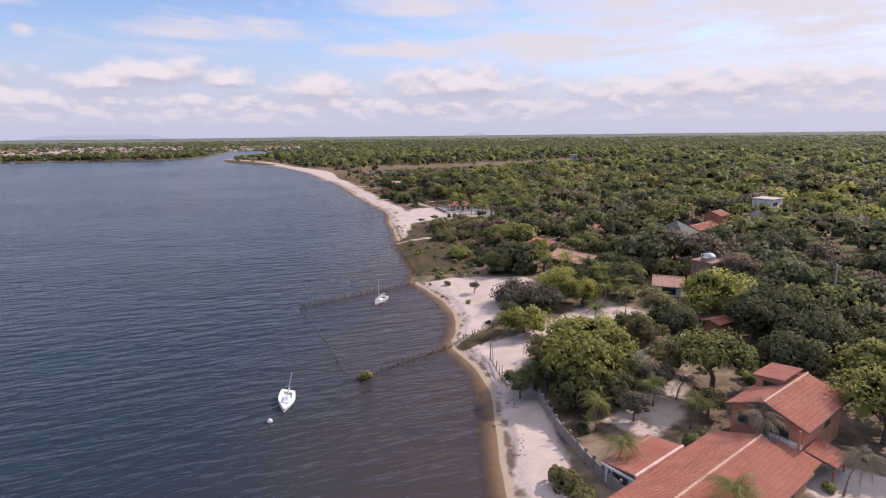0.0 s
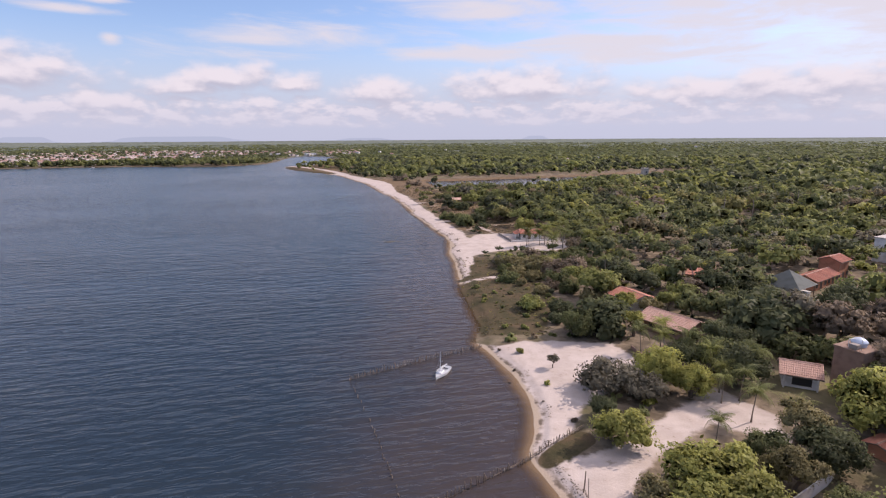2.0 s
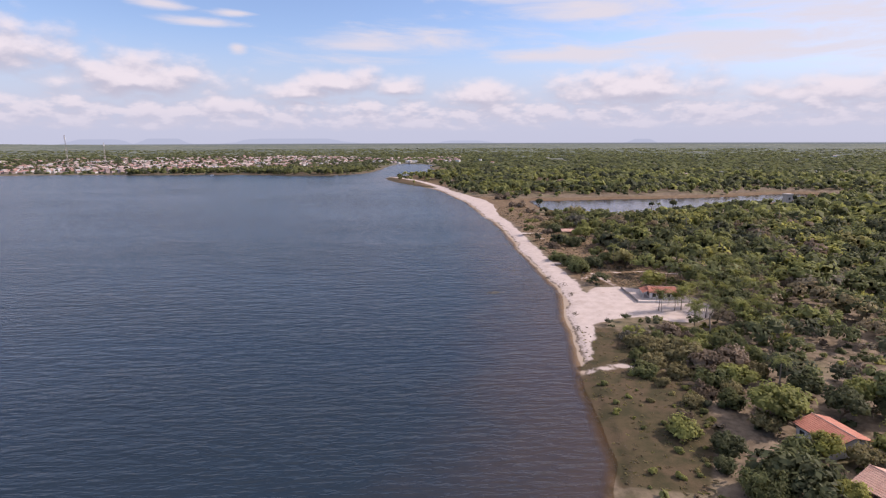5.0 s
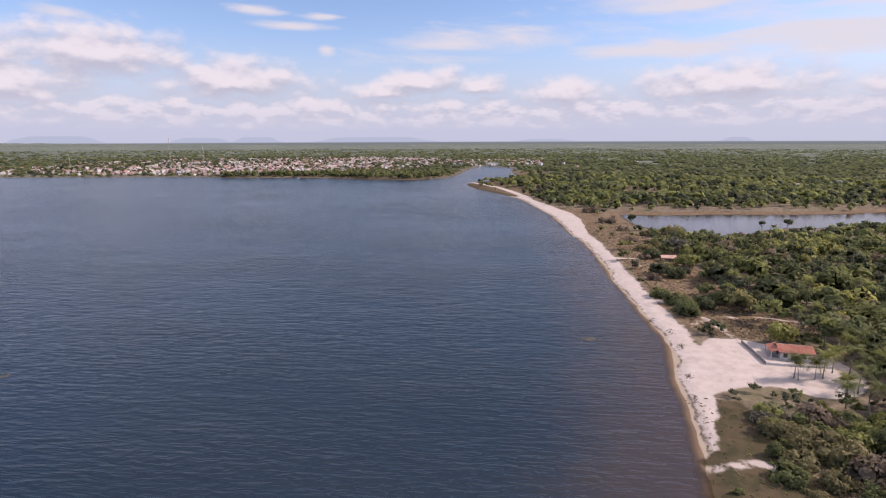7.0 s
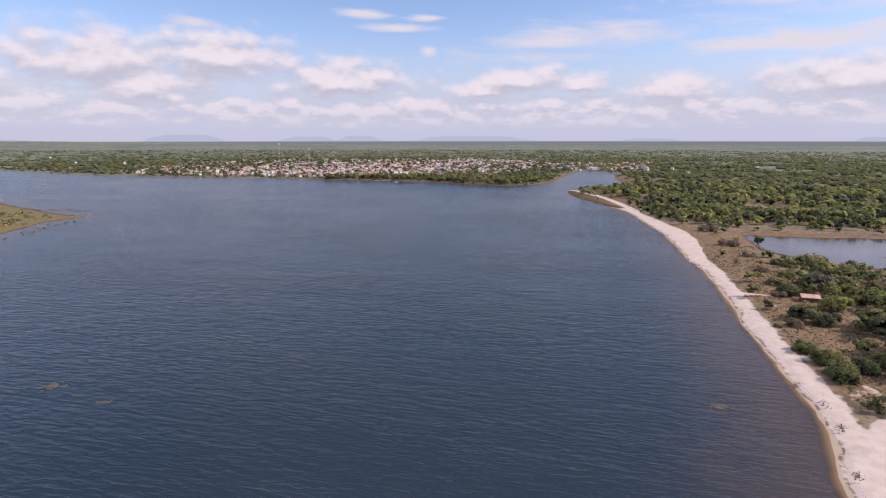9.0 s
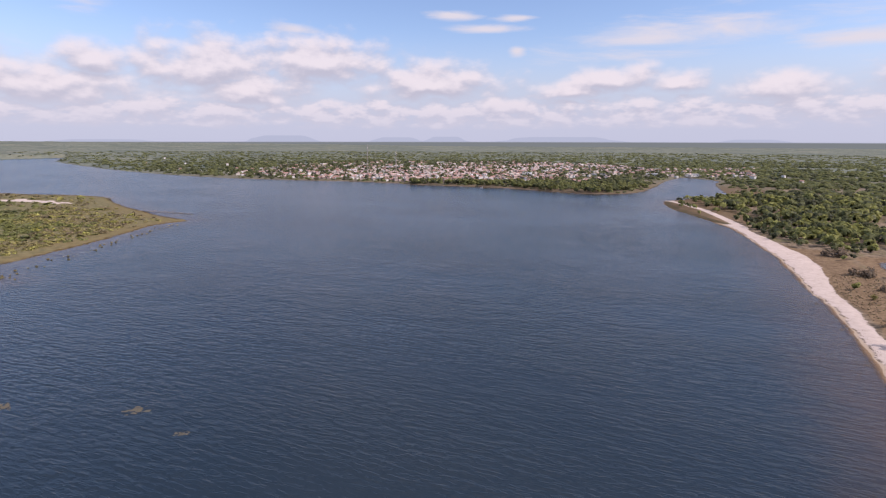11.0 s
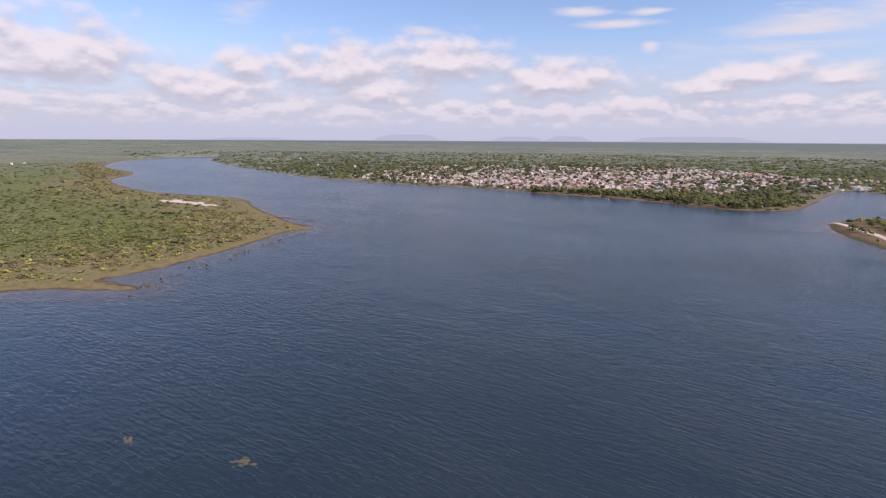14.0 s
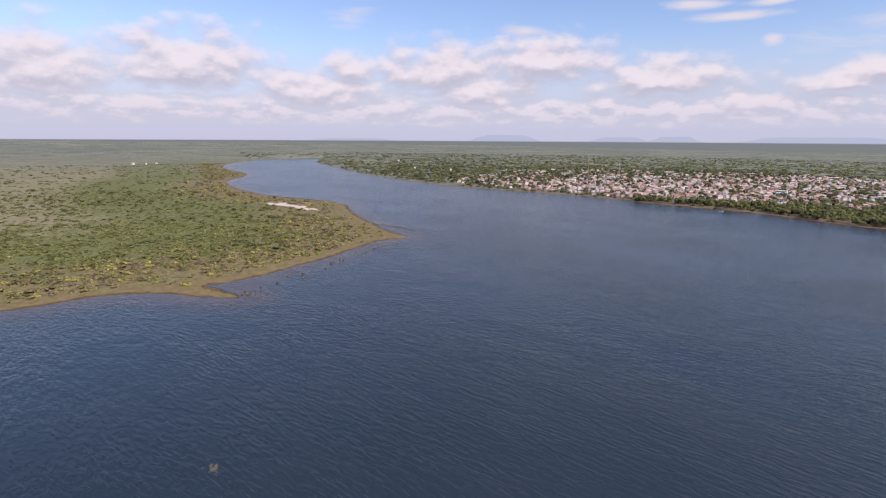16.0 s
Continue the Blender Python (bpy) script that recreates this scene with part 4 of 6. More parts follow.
# trees that can be told apart: kind, x, y, crown radius, top height
NAMED = [
    ("broad", 16.4, 61, 3.8, 5.0), ("mango", 20.6, 62.4, 3.4, 4.6), ("lime", 23.2, 71.5, 4.2, 6.4), ("mango", 13.6, 67.2, 3.2, 5.0), ("olive", 35.2, 86, 3.4, 7.6), ("olive", 30.4, 77, 3.0, 6.2), ("broad", 33.2, 72, 2.6, 4.6),
    ("broad", 40, 140, 4.0, 6.2), ("mango", 38.5, 121.5, 3.6, 6.0), ("broad", 21.5, 140.5, 3.4, 5.2), ("cashew", 36, 144, 3.4, 5.0), ("broad", 45, 138, 4.4, 7.0), ("olive", 19.5, 150.5, 3.4, 4.4), ("broad", 15, 158.5, 3.4, 4.0), ("mango", 34, 158, 4.6, 7.2), ("broad", 25, 160, 4.0, 5.6), ("cashew", 40, 165, 4.2, 6.4),
    ("lime", 18, 66, 6.0, 8.2), ("grey", 26.5, 64.5, 2.8, 4.6), ("olive", 30, 69, 3.2, 5.4), ("broad", 23.5, 66.5, 3.0, 5.2), ("grey", 22, 57.5, 2.2, 3.8), ("olive", 31, 58.5, 2.4, 4.2), ("lime", 21.8, 77, 5.8, 7.0), ("olive", 14.5, 70.5, 3.4, 6.5), ("lime", 19.5, 71.5, 5.5, 8.0),
    ("broad", 9.8, 64.5, 2.7, 4.2), ("umbrella", 34, 64, 4.8, 8.6), ("lime", 48, 91.5, 6.8, 9.0), ("mango", 55, 80, 7.0, 9.0),
    ("broad", 62, 84, 7.0, 8.6), ("mango", 52, 72, 5.5, 9.0), ("cashew", 46.5, 52, 5.2, 8.8), ("cashew", 51, 59, 5.0, 8.6),
    ("bamboo", 22.6, 104.5, 4.8, 7.6), ("bamboo", 27.2, 101.5, 3.8, 6.2), ("grey", 15.5, 103, 5.8, 5.6), ("grey", 19.5, 99, 3.6, 5.0),
    ("lime", 13.5, 87, 4.3, 5.2), ("mango", 18, 130.5, 7.4, 8.0), ("bamboo", 24.5, 128, 2.6, 5.5), ("broad", 13, 127, 4.2, 6.0),
    ("cashew", 4.5, 145, 3.6, 3.4), ("mango", 48.5, 127, 8.8, 11), ("cashew", 22, 154, 6.2, 8.5), ("brown", 44, 152, 4.6, 6.5),
    ("cashew", 41, 150, 4.0, 6.0), ("grey", -1, 195, 5.0, 3.4), ("broad", 5, 191, 5.0, 3.8), ("broad", -0.5, 199, 3.2, 3.0), ("bamboo", 25.5, 141.5, 3.0, 5.6), ("olive", 31, 141, 3.0, 4.6),
    ("olive", 9, 182, 6.0, 5.6), ("brown", 14, 176, 6.2, 5.4), ("olive", 3, 183, 4.2, 4.2), ("cashew", 12, 188, 4.4, 4.2),
    ("olive", 0, 188, 4.0, 4.0), ("brown", 7, 197, 4.5, 4.4), ("olive", 14, 198, 4.4, 3.6), ("broad", 20, 190, 5.0, 6.0), ("brown", 19, 180, 5.0, 5.4), ("olive", 2, 177, 3.5, 3.3),
    ("broad", 13, 168, 4.0, 4.4), ("cashew", 18, 170, 4.5, 5.2), ("olive", 8, 158, 2.5, 2.5), ("brown", 11, 163, 3.0, 3.0), ("olive", 3, 166, 2.0, 2.1), ("brown", 6, 152, 1.6, 1.6),
    ("broad", -0.8, 171.5, 3.6, 3.2), ("olive", 7, 172, 3.4, 3.4), ("lime", 7.6, 247.8, 5.0, 6.8), ("broad", -19.5, 274, 5.5, 5.6),
    ("broad", -24, 282, 4.6, 4.6), ("cashew", -22, 345, 5.6, 7.2), ("olive", -29, 341, 6.4, 5.0), ("broad", -33, 330, 5.0, 5.0),
    ("olive", -44, 386, 6.6, 5.0), ("broad", -38, 372, 5.5, 5.4), ("broad", -30, 392, 6.5, 7.0), ("mango", -60, 491, 3.8, 8.0),
    ("mango", 27, 505, 2.6, 6.5), ("mango", 44, 518, 3.6, 7.0), ("brown", -77, 485, 8.0, 6.0), ("brown", -99, 541, 9.0, 7.5),
    ("mango", 79, 128, 7.0, 9.5), ("mango", 90, 139, 7.0, 9.5), ("mango", 52, 82, 5.5, 8.5), ("broad", -19, 269, 4.6, 5.2), ("mango", -25, 326, 5.0, 5.0), ("broad", -30, 290, 4.2, 4.2), ("mango", -37, 366, 5.0, 5.0), ("brown", -41, 362, 3.6, 3.4), ("olive", -30, 445, 7.0, 6.5), ("broad", -26, 450, 5.0, 5.5), ("cashew", -19, 349, 5.5, 7.0), ("olive", -8, 333, 6.0, 6.5), ("broad", -3, 291, 5.0, 6.5), ("broad", -9, 286, 4.5, 6.0), ("olive", -10, 389, 6.0, 6.0), ("cashew", 1, 352, 5.5, 7.0), ("mango", -14, 280, 4.5, 5.4), ("olive", -22, 286, 4.0, 4.0), ("brown", -33, 318, 3.5, 3.2), ("broad", -29, 334, 4.5, 4.2), ("olive", -40, 402, 5.0, 4.4), ("brown", -52, 412, 4.6, 3.8), ("olive", -46, 436, 5.0, 4.2), ("brown", -62, 452, 4.5, 3.6),
    ("mango", 47.5, 79, 4.6, 8.0), ("broad", 30, 82.5, 3.4, 5.0), ("olive", 28, 78.5, 2.6, 4.4),
    ("mango", 64, 97, 6.5, 9.5), ("mango", 70, 90, 6.5, 9.5), ("brown", 58, 104, 4.5, 9.5), ("mango", 40, 116, 4.0, 6.5),
    ("grey", 56, 128, 5.0, 10), ("brown", 60, 122, 5.5, 10), ("mango", 69, 112, 7.5, 10), ("broad", 62, 65, 6.0, 9.0),
]
gk = np.random.default_rng(23)
for tx, ty in gk.uniform((-6, 176), (26, 204), (34, 2)):
    if tx > np.interp(ty, [176, 190, 204], [-3, -4, 1]):
        tr = float(gk.uniform(1.8, 3.6))
        NAMED.append((str(gk.choice(["olive", "broad", "brown", "broad", "cashew", "grey"])), float(tx), float(ty), tr, tr * 0.75 + float(gk.uniform(0.6, 1.6))))
PALMS = [(31.5, 115, 5.2), (26.5, 115, 5.0), (23.5, 118, 4.6), (32.5, 109, 4.8), (32, 103, 4.4), (38, 109, 5.2), (28, 121.5, 5.0), (34, 100.5, 4.8),
         (25.5, 87, 4.0), (31, 99.5, 4.0), (33, 94, 4.8), (36, 88.5, 5.0), (39, 106, 5.5), (27.8, 56, 3.0), (17, 47.6, 3.4), (32.4, 48.6, 4.6), (36.4, 43.8, 3.8),
         (17.2, 56, 3.0), (25.5, 61, 3.0), (23, 38.5, 4.6), (29, 62.5, 2.8), (22, 62, 2.6), (17, 230, 6.2), (15.5, 208, 5.5), (8, 221.5, 4.4), (24, 225.5, 6.0), (18, 256, 7.5),
         (27, 272, 8.5), (12, 223.5, 4.6), (3, 299, 8.0), (-3.5, 305, 7.5), (20, 218, 6.5), (27, 214, 6.0), (30, 236, 7.0), (33, 246, 7.5), (22, 240, 6.5),
         (38, 226, 6.5), (35, 212, 6.0), (42, 240, 7), (12, 290, 7.5), (26, 290, 8.0), (36, 262, 8), (44, 255, 8), (48, 172, 9.5), (46, 160, 8.5), (26, 168, 7.5),
         (7.2, 222.5, 5.6), (14, 225, 6.2), (14, 265, 7.5), (19, 251, 7.2), (21, 231, 6.8), (16, 211.5, 6.0), (26.5, 228, 7.2), (35.5, 236, 7.4), (37, 258, 7.8), (33.5, 269.5, 8.2), (34, 218.5, 6.6), (28, 212, 6.4), (-5.7, 286, 7.6), (-2.7, 307, 7.6)]
for k, x, y, r, h in NAMED:
    tree(k, x, y, r, h)
for i, (x, y, h) in enumerate(PALMS):
    palm(x, y, h * 1.0, 0.85 if h < 4.5 else 1.35 if y > 200 else 1.05, 3 if i in (15, 16, 20) else None)

# ---- woods: scattered trees that keep clear of sand, water, houses, yards and the camera's view of houses ----
# x, y, radius; some circles only keep houses open to the camera's view
CLEARINGS = [(28, 47, 15), (38, 53, 10), (7, 239, 11), (33, 130, 10), (28, 148, 8), (46, 108, 6), (53, 105, 6), (78, 166, 9), (86, 173, 8), (91, 179, 7),
          (53, 172, 6), (121, 201, 8), (131, 352, 9), (119, 497, 7), (34, 93, 8), (64, 150, 7), (44, 84, 4), (70, 160, 8), (30, 121, 7), (25, 139, 6), (27, 128, 5), (51, 164, 5), (81, 160, 7), (87, 166, 6), (47, 101, 5), (50, 97, 4), (42, 102, 6), (36, 75, 6), (42, 80, 5), (38, 91, 6), (66, 153, 5), (4, 228, 7), (14, 229, 6), (-29, 360, 5)]
TOWN = [(-1250, 655), (-1085, 682), (-900, 765), (-760, 806), (-600, 860), (-470, 905), (-455, 1010), (-560, 1450), (-800, 1650), (-1150, 1700), (-1500, 1480), (-1620, 1250), (-1500, 930), (-1330, 740)]


def free(P, zn, room=1.0):
    ok = (zn["shore"] > 4) & (zn["sand"] < -1.5) & (zn["pond"] > 9) & (zn["marsh"] < 0.45)
    for x, y, r in CLEARINGS:
        ok &= np.hypot(P[:, 0] - x, P[:, 1] - y) > r * (room if y > 60 else 1.0)
    return ok


def scatter(r0, r1, step, a0, a1, seed):
    """Jittered points in a ring sector round the start of the path."""
    g = np.random.default_rng(seed)
    n = int(2.4 * (math.radians(a1 - a0) * (r1 * r1 - r0 * r0) / 2) / (step * step))
    r, a = np.sqrt(g.uniform(r0 * r0, r1 * r1, n)), np.radians(g.uniform(a0, a1, n))
    P = np.stack([r * np.sin(a), 20 + r * np.cos(a)], 1)
    cell = {}
    keep = []
    lim = (0.72 * step) ** 2
    for i, (x, y) in enumerate(P):
        cx, cy = int(x // step), int(y // step)
        if all((x - u) ** 2 + (y - v) ** 2 > lim for dx in (-1, 0, 1) for dy in (-1, 0, 1) for u, v in cell.get((cx + dx, cy + dy), ())):
            cell.setdefault((cx, cy), []).append((x, y))
            keep.append(i)
    return P[keep]


def wood_tones(g, P, n):
    """Stands of like trees: mostly dark and mid green, patches of yellow, olive and brown."""
    patch = fbm(P[:, 0] / 45, P[:, 1] / 45, 31)
    t = g.choice([0.04, 0.16, 0.26, 0.36, 0.46, 0.62, 0.72, 0.86, 0.97], n, p=[0.19, 0.22, 0.19, 0.13, 0.06, 0.06, 0.06, 0.05, 0.04])
    return np.clip(t + (patch - 0.5) * 0.45, 0, 1)


def merge(name, label, P, z, radius, top, tones, temps, seed, category="trees", squash=1.0):
    """Many far trees as one object: every tree a turned and scaled crown."""
    g = np.random.default_rng(seed)
    n = len(P)
    pick, turn = g.integers(0, len(temps), n), g.uniform(0, 2 * math.pi, n)
    blocks, tn, normals = [], [], []
    for k, q in enumerate(temps):
        nq = soft_normals(q, flat=0.6)
        sel = np.where(pick == k)[0]
        c, s = np.cos(turn[sel])[:, None, None], np.sin(turn[sel])[:, None, None]
        x, y = q[None, ..., 0] * c - q[None, ..., 1] * s, q[None, ..., 0] * s + q[None, ..., 1] * c
        r = radius[sel][:, None, None]
        hi = crown_top(q)
        base = (z[sel] + top[sel] - hi * radius[sel] * squash)[:, None, None]
        blocks.append(np.stack([x * r + P[sel, 0][:, None, None], y * r + P[sel, 1][:, None, None], q[None, ..., 2] * r * squash + base], -1).reshape(-1, 4, 3))
        tn.append(np.repeat(tones[sel], q.shape[0] * 4))
        up = np.broadcast_to(nq[None, ..., 2], x.shape)
        normals.append(unit(np.stack([nq[None, ..., 0] * c - nq[None, ..., 1] * s, nq[None, ..., 0] * s + nq[None, ..., 1] * c, up / squash], -1)).reshape(-1, 3))
    q = np.concatenate(blocks)
    me = mesh_quads(name, q.reshape(-1, 3), np.arange(len(q) * 4).reshape(-1, 4), [FOLIAGE], dict(tone=np.concatenate(tn)), True)
    me.normals_split_custom_set_from_vertices(np.concatenate(normals))
    return tagged(new(name, me), label, category, kind="stuff")


g = np.random.default_rng(11)
# near wood: single trees
P = scatter(40, 150, 6.4, -5, 52, 21)
P = P[free(P, zones(P))]
taken = np.array([(x, y, r) for _, x, y, r, _ in NAMED])
P = P[(np.hypot(P[:, :1] - taken[None, :, 0], P[:, 1:] - taken[None, :, 1]) > taken[None, :, 2] * 0.75 + 1.5).all(1)]
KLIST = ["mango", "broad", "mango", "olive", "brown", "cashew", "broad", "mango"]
# mostly dark kinds for the eastern near wood, standing in for shade on it
SHADE_LIST = ["mango", "mango", "broad", "mango", "brown"]
print("near trees", len(P))
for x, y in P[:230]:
    pool = SHADE_LIST if x > 46 and y < 150 else KLIST
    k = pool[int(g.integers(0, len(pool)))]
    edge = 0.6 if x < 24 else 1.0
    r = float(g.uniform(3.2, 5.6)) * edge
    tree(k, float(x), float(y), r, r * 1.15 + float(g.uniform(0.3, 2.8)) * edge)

T_MID = [crown(200 + i, 8, 128, 0.175, 0.72, 0.64, BALL1[1:], 0.74, longer=1.7, loose=0.5, shell=(0.70, 1.25)) for i in range(6)]
T_FINE = [crown(215 + i, 10, 250, 0.115, 0.72, 0.66, BALL1[1:], 0.68, fat=(0.16, 0.38), longer=1.8, loose=0.6, shell=(0.64, 1.28)) for i in range(6)]
T_LOW = [crown(230 + i, 4, 24, 0.40, 0.7, 0.55, BALL1[1:], 0.9, loose=0.45, shell=(0.74, 1.2)) for i in range(6)]
T_BUSH = [crown(310 + i, 3, 22, 0.36, 0.5, 0.45, BALL1[1:], 0.85, fat=(0.35, 0.55), loose=0.5, shell=(0.7, 1.2)) for i in range(6)]
T_SCRUB = [crown(290 + i, 3, 24, 0.42, 0.7, 0.45, BALL1[1:], 0.95) for i in range(6)]
T_FAR = [crown(260 + i, 1, 6, 0.80, 0.6, 0.3, BALL1[2:], 1.1, fat=(0.55, 0.75), loose=0.45) for i in range(6)]


def wood(name, label, r0, r1, step, a0, a1, temps, seed, size, tall, flat=1.1, squash=1.0, thin=0.0):
    P = scatter(r0, r1, step, a0, a1, seed)
    zn = zones(P)
    ok = free(P, zn) & (~zn["west"] | (r0 > 2000))
    gg = np.random.default_rng(seed + 1)
    az = np.degrees(np.arctan2(P[:, 0], P[:, 1] - 60))
    bare = np.maximum(np.clip(zn["dry"], 0, 1) * 0.9, np.interp(az, [-82, -66], [0.3, 0.0]))
    intown = inside(P, TOWN)
    ok &= gg.uniform(0, 1, len(P)) > np.maximum(bare, np.maximum(thin, np.where(intown & ~((zn["shore"] < 55) & (P[:, 0] > -800)), np.interp(P[:, 0], [-1250, -1150, -850, -700], [0.5, 0.85, 0.85, 0.5]), 0)))
    if name == "distant_woodland":
        ok &= gg.uniform(0, 1, len(P)) < np.interp(np.hypot(P[:, 0], P[:, 1]), [950, 1500, 3200], [0.92, 0.80, 0.42])
    ok &= ~((fbm(P[:, 0] / 70, P[:, 1] / 70, 41) > 0.66) & (np.hypot(P[:, 0], P[:, 1]) > 300))
    if name == "woodland":
        ok &= (np.hypot(P[:, :1] - taken[None, :, 0], P[:, 1:] - taken[None, :, 1]) > taken[None, :, 2] * 0.8).all(1)
    P, d = P[ok], zn["shore"][ok]
    n = len(P)
    print(name, n)
    edge = np.clip(0.40 + d / 75, 0.40, 1.0) * np.clip(0.38 + zn["pond"][ok] / 110, 0.38, 1.0)
    edge *= np.where((P[:, 0] < 26) & (P[:, 1] > 175) & (P[:, 1] < 226), 0.75, 1.0)
    radius = (size[0] + (size[1] - size[0]) * gg.uniform(0, 1, n) ** 1.5) * edge
    merge(name, label, P, ground_z(P), radius, radius * flat + gg.uniform(*tall, n) * edge, np.clip(wood_tones(gg, P, n), 0.03 if r0 > 900 else 0.0, 0.20 if r0 > 900 else 0.40 if r0 > 400 else 1), temps, seed + 2, squash=squash)


wood("woodland", "dense mixed green woodland behind the beach", 150, 250, 6.8, -22, 52, T_FINE, 61, (3.0, 8.0), (0.2, 3.0))
wood("woodland", "dense green woodland between beach and pond", 250, 420, 6.8, -22, 52, T_MID, 65, (3.2, 8.6), (0.2, 3.0))
wood("far_woodland", "thick green woodland beyond the pond", 420, 950, 9.5, -42, 52, T_LOW, 71, (5.0, 9.8), (0.2, 2.2))
wood("distant_woodland", "distant flat woodland", 950, 3200, 14.6, -106, 52, T_FAR, 81, (7.0, 12.5), (0, 1.5), 0.55, 0.5)


# undergrowth that closes the gaps between the trees
P = scatter(38, 330, 5.2, -14, 52, 121)
zn = zones(P)
P = P[free(P, zn, 0.66) & (zn["dry"] < 0.5)]
gu = np.random.default_rng(122)
merge("undergrowth", "low green and olive undergrowth between the trees", P, ground_z(P) - 0.2, gu.uniform(0.9, 2.2, len(P)), gu.uniform(0.8, 2.0, len(P)),
      wood_tones(gu, P, len(P)), T_SCRUB, 123, "undergrowth")
# tall trees along the town's eastern shore
gu = np.random.default_rng(131)
P = np.stack([gu.uniform(-820, -425, 3400), gu.uniform(740, 1010, 3400)], 1)
d = lake_dist(P)
P = P[(d > 6) & (d < np.interp(P[:, 0], [-800, -720, -600], [22, 46, 120])) & (P[:, 1] < 1000) & ((P[:, 0] > -600) | (fbm(P[:, 0] / 22, P[:, 1] / 22, 61) > 0.47))]
keep = []
for i in range(len(P)):
    if all((P[i, 0] - P[j, 0]) ** 2 + (P[i, 1] - P[j, 1]) ** 2 > 34 for j in keep):
        keep.append(i)
P = P[keep]
r = gu.uniform(4.0, 7.2, len(P))
merge("shore_trees", "dense green trees along the town's shore", P, ground_z(P), r, r * 1.2 + gu.uniform(0, 3, len(P)), np.clip(wood_tones(gu, P, len(P)), 0.0, 0.3), T_LOW, 133)

# trees between the houses of the town
P = np.stack([gu.uniform(-1620, -440, 5200), gu.uniform(650, 1700, 5200)], 1)
P = P[inside(P, TOWN) & (lake_dist(P) > 8)]
P = P[gu.uniform(0, 1, len(P)) < (0.35 + 0.55 * (fbm(P[:, 0] / 60, P[:, 1] / 60, 91) > 0.5)) * (1 - 0.25 * np.exp(-((P[:, 0] + 890) / 200) ** 2))]
r = gu.uniform(2.8, 6.4, len(P))
merge("town_trees", "dark green garden trees between the town's houses", P, ground_z(P), r, r * 1.1 + gu.uniform(0.5, 3, len(P)), gu.uniform(0.0, 0.2, len(P)), T_FAR, 143)
# palms that stand out of the wood behind the beach
for i in range(46):
    a, b = (gu.uniform(12, 46), gu.uniform(198, 312)) if i < 22 else (gu.uniform(0, 190), gu.uniform(270, 470))
    q = np.array([[a, b]])
    zq = zones(q)
    if zq["sand"][0] < -3 and zq["pond"][0] > 12 and np.hypot(a - 7, b - 239) > 9 and not (a < 15 and b < 232):
        palm(float(a), float(b), float(gu.uniform(7.0, 9.5)) if i < 22 else float(gu.uniform(9, 12)), 1.15)


# low scrub of the western bank
def scrub(name, label, r0, r1, step, seed, size, temps, thick=1.0):
    P = scatter(r0, r1, step, -112, -58, seed)
    zn = zones(P)
    gg = np.random.default_rng(seed)
    ok = zn["west"] & (zn["shore"] > 7) & (zn["sand"] < -3) & (signed(P, ISLAND_SAND) < -3)
    drift = fbm(P[:, 0] / 26, P[:, 1] / 26, 51)
    ok &= gg.uniform(0, 1, len(P)) < np.interp(zn["shore"], [8, 14, 28, 90, 140, 260, 500], [0.04, 0.2, 0.95, 1.0, 1.0, 0.9, 0.75]) * np.clip((drift - 0.26) * 5, 0.15, 1) * thick
    ok &= ~((P[:, 0] < -1250) & (P[:, 1] < 120) & (drift > 0.45))
    P, d, drift = P[ok], zn["shore"][ok], drift[ok]
    n = len(P)
    radius = size[0] + (size[1] - size[0]) * gg.uniform(0, 1, n) ** 1.8
    # olive and brown towards the water, fresh green further in
    warm = np.clip(1.35 - d / 130 + (fbm(P[:, 0] / 70, P[:, 1] / 70, 53) - 0.5) * 2.0, 0, 1)
    tones = np.where(warm > gg.uniform(0.15, 0.85, n), gg.normal(0.66, 0.06, n), gg.normal(0.31, 0.05, n))
    radius *= np.interp(d, [0, 60, 160, 300], [0.85, 1.05, 1.1, 1.1])
    merge(name, label, P, ground_z(P) - 0.3, radius, radius * gg.uniform(0.34, 0.66, n) * np.interp(d, [20, 90, 170], [1.15, 1.1, 0.8]), np.clip(tones, 0, 1), temps, seed + 2, "scrub", 0.6)


scrub("bank_scrub", "low olive and green scrub on the marshy bank", 380, 800, 4.0, 101, (1.3, 5.0), T_BUSH)
scrub("far_bank_scrub", "low green scrub spreading over the flat bank", 800, 2400, 10.0, 111, (2.6, 7.0), T_FAR, 1.4)

# ---- houses ----


def tile_slope(length, depth, drop, period=0.24, course=0.42):
    """Clay tiles on a slope: x along the eave, y up the slope (plan depth), rising by drop. Rows overlap in small steps."""
    nx, ny = max(2, int(length / period)) * 4, max(2, int(math.hypot(depth, drop) / course))
    xs = np.linspace(0, length, nx + 1)
    prof = 0.075 * np.abs(np.sin(np.pi * xs / (length / (nx / 4))))
    V, rows = [], []
    for j in range(ny):
        for e, lift in ((0, 0.05), (1, 0.0)):
            t = (j + e) / ny
            V.append(np.stack([xs, np.full_like(xs, depth * t), drop * t + prof + lift], 1))
    V = np.concatenate(V)
    m = nx + 1
    F = []
    for k in range(2 * ny - 1):
        a = np.arange(nx) + k * m
        F.append(np.stack([a, a + 1, a + 1 + m, a + m], 1))
    return V, np.concatenate(F)


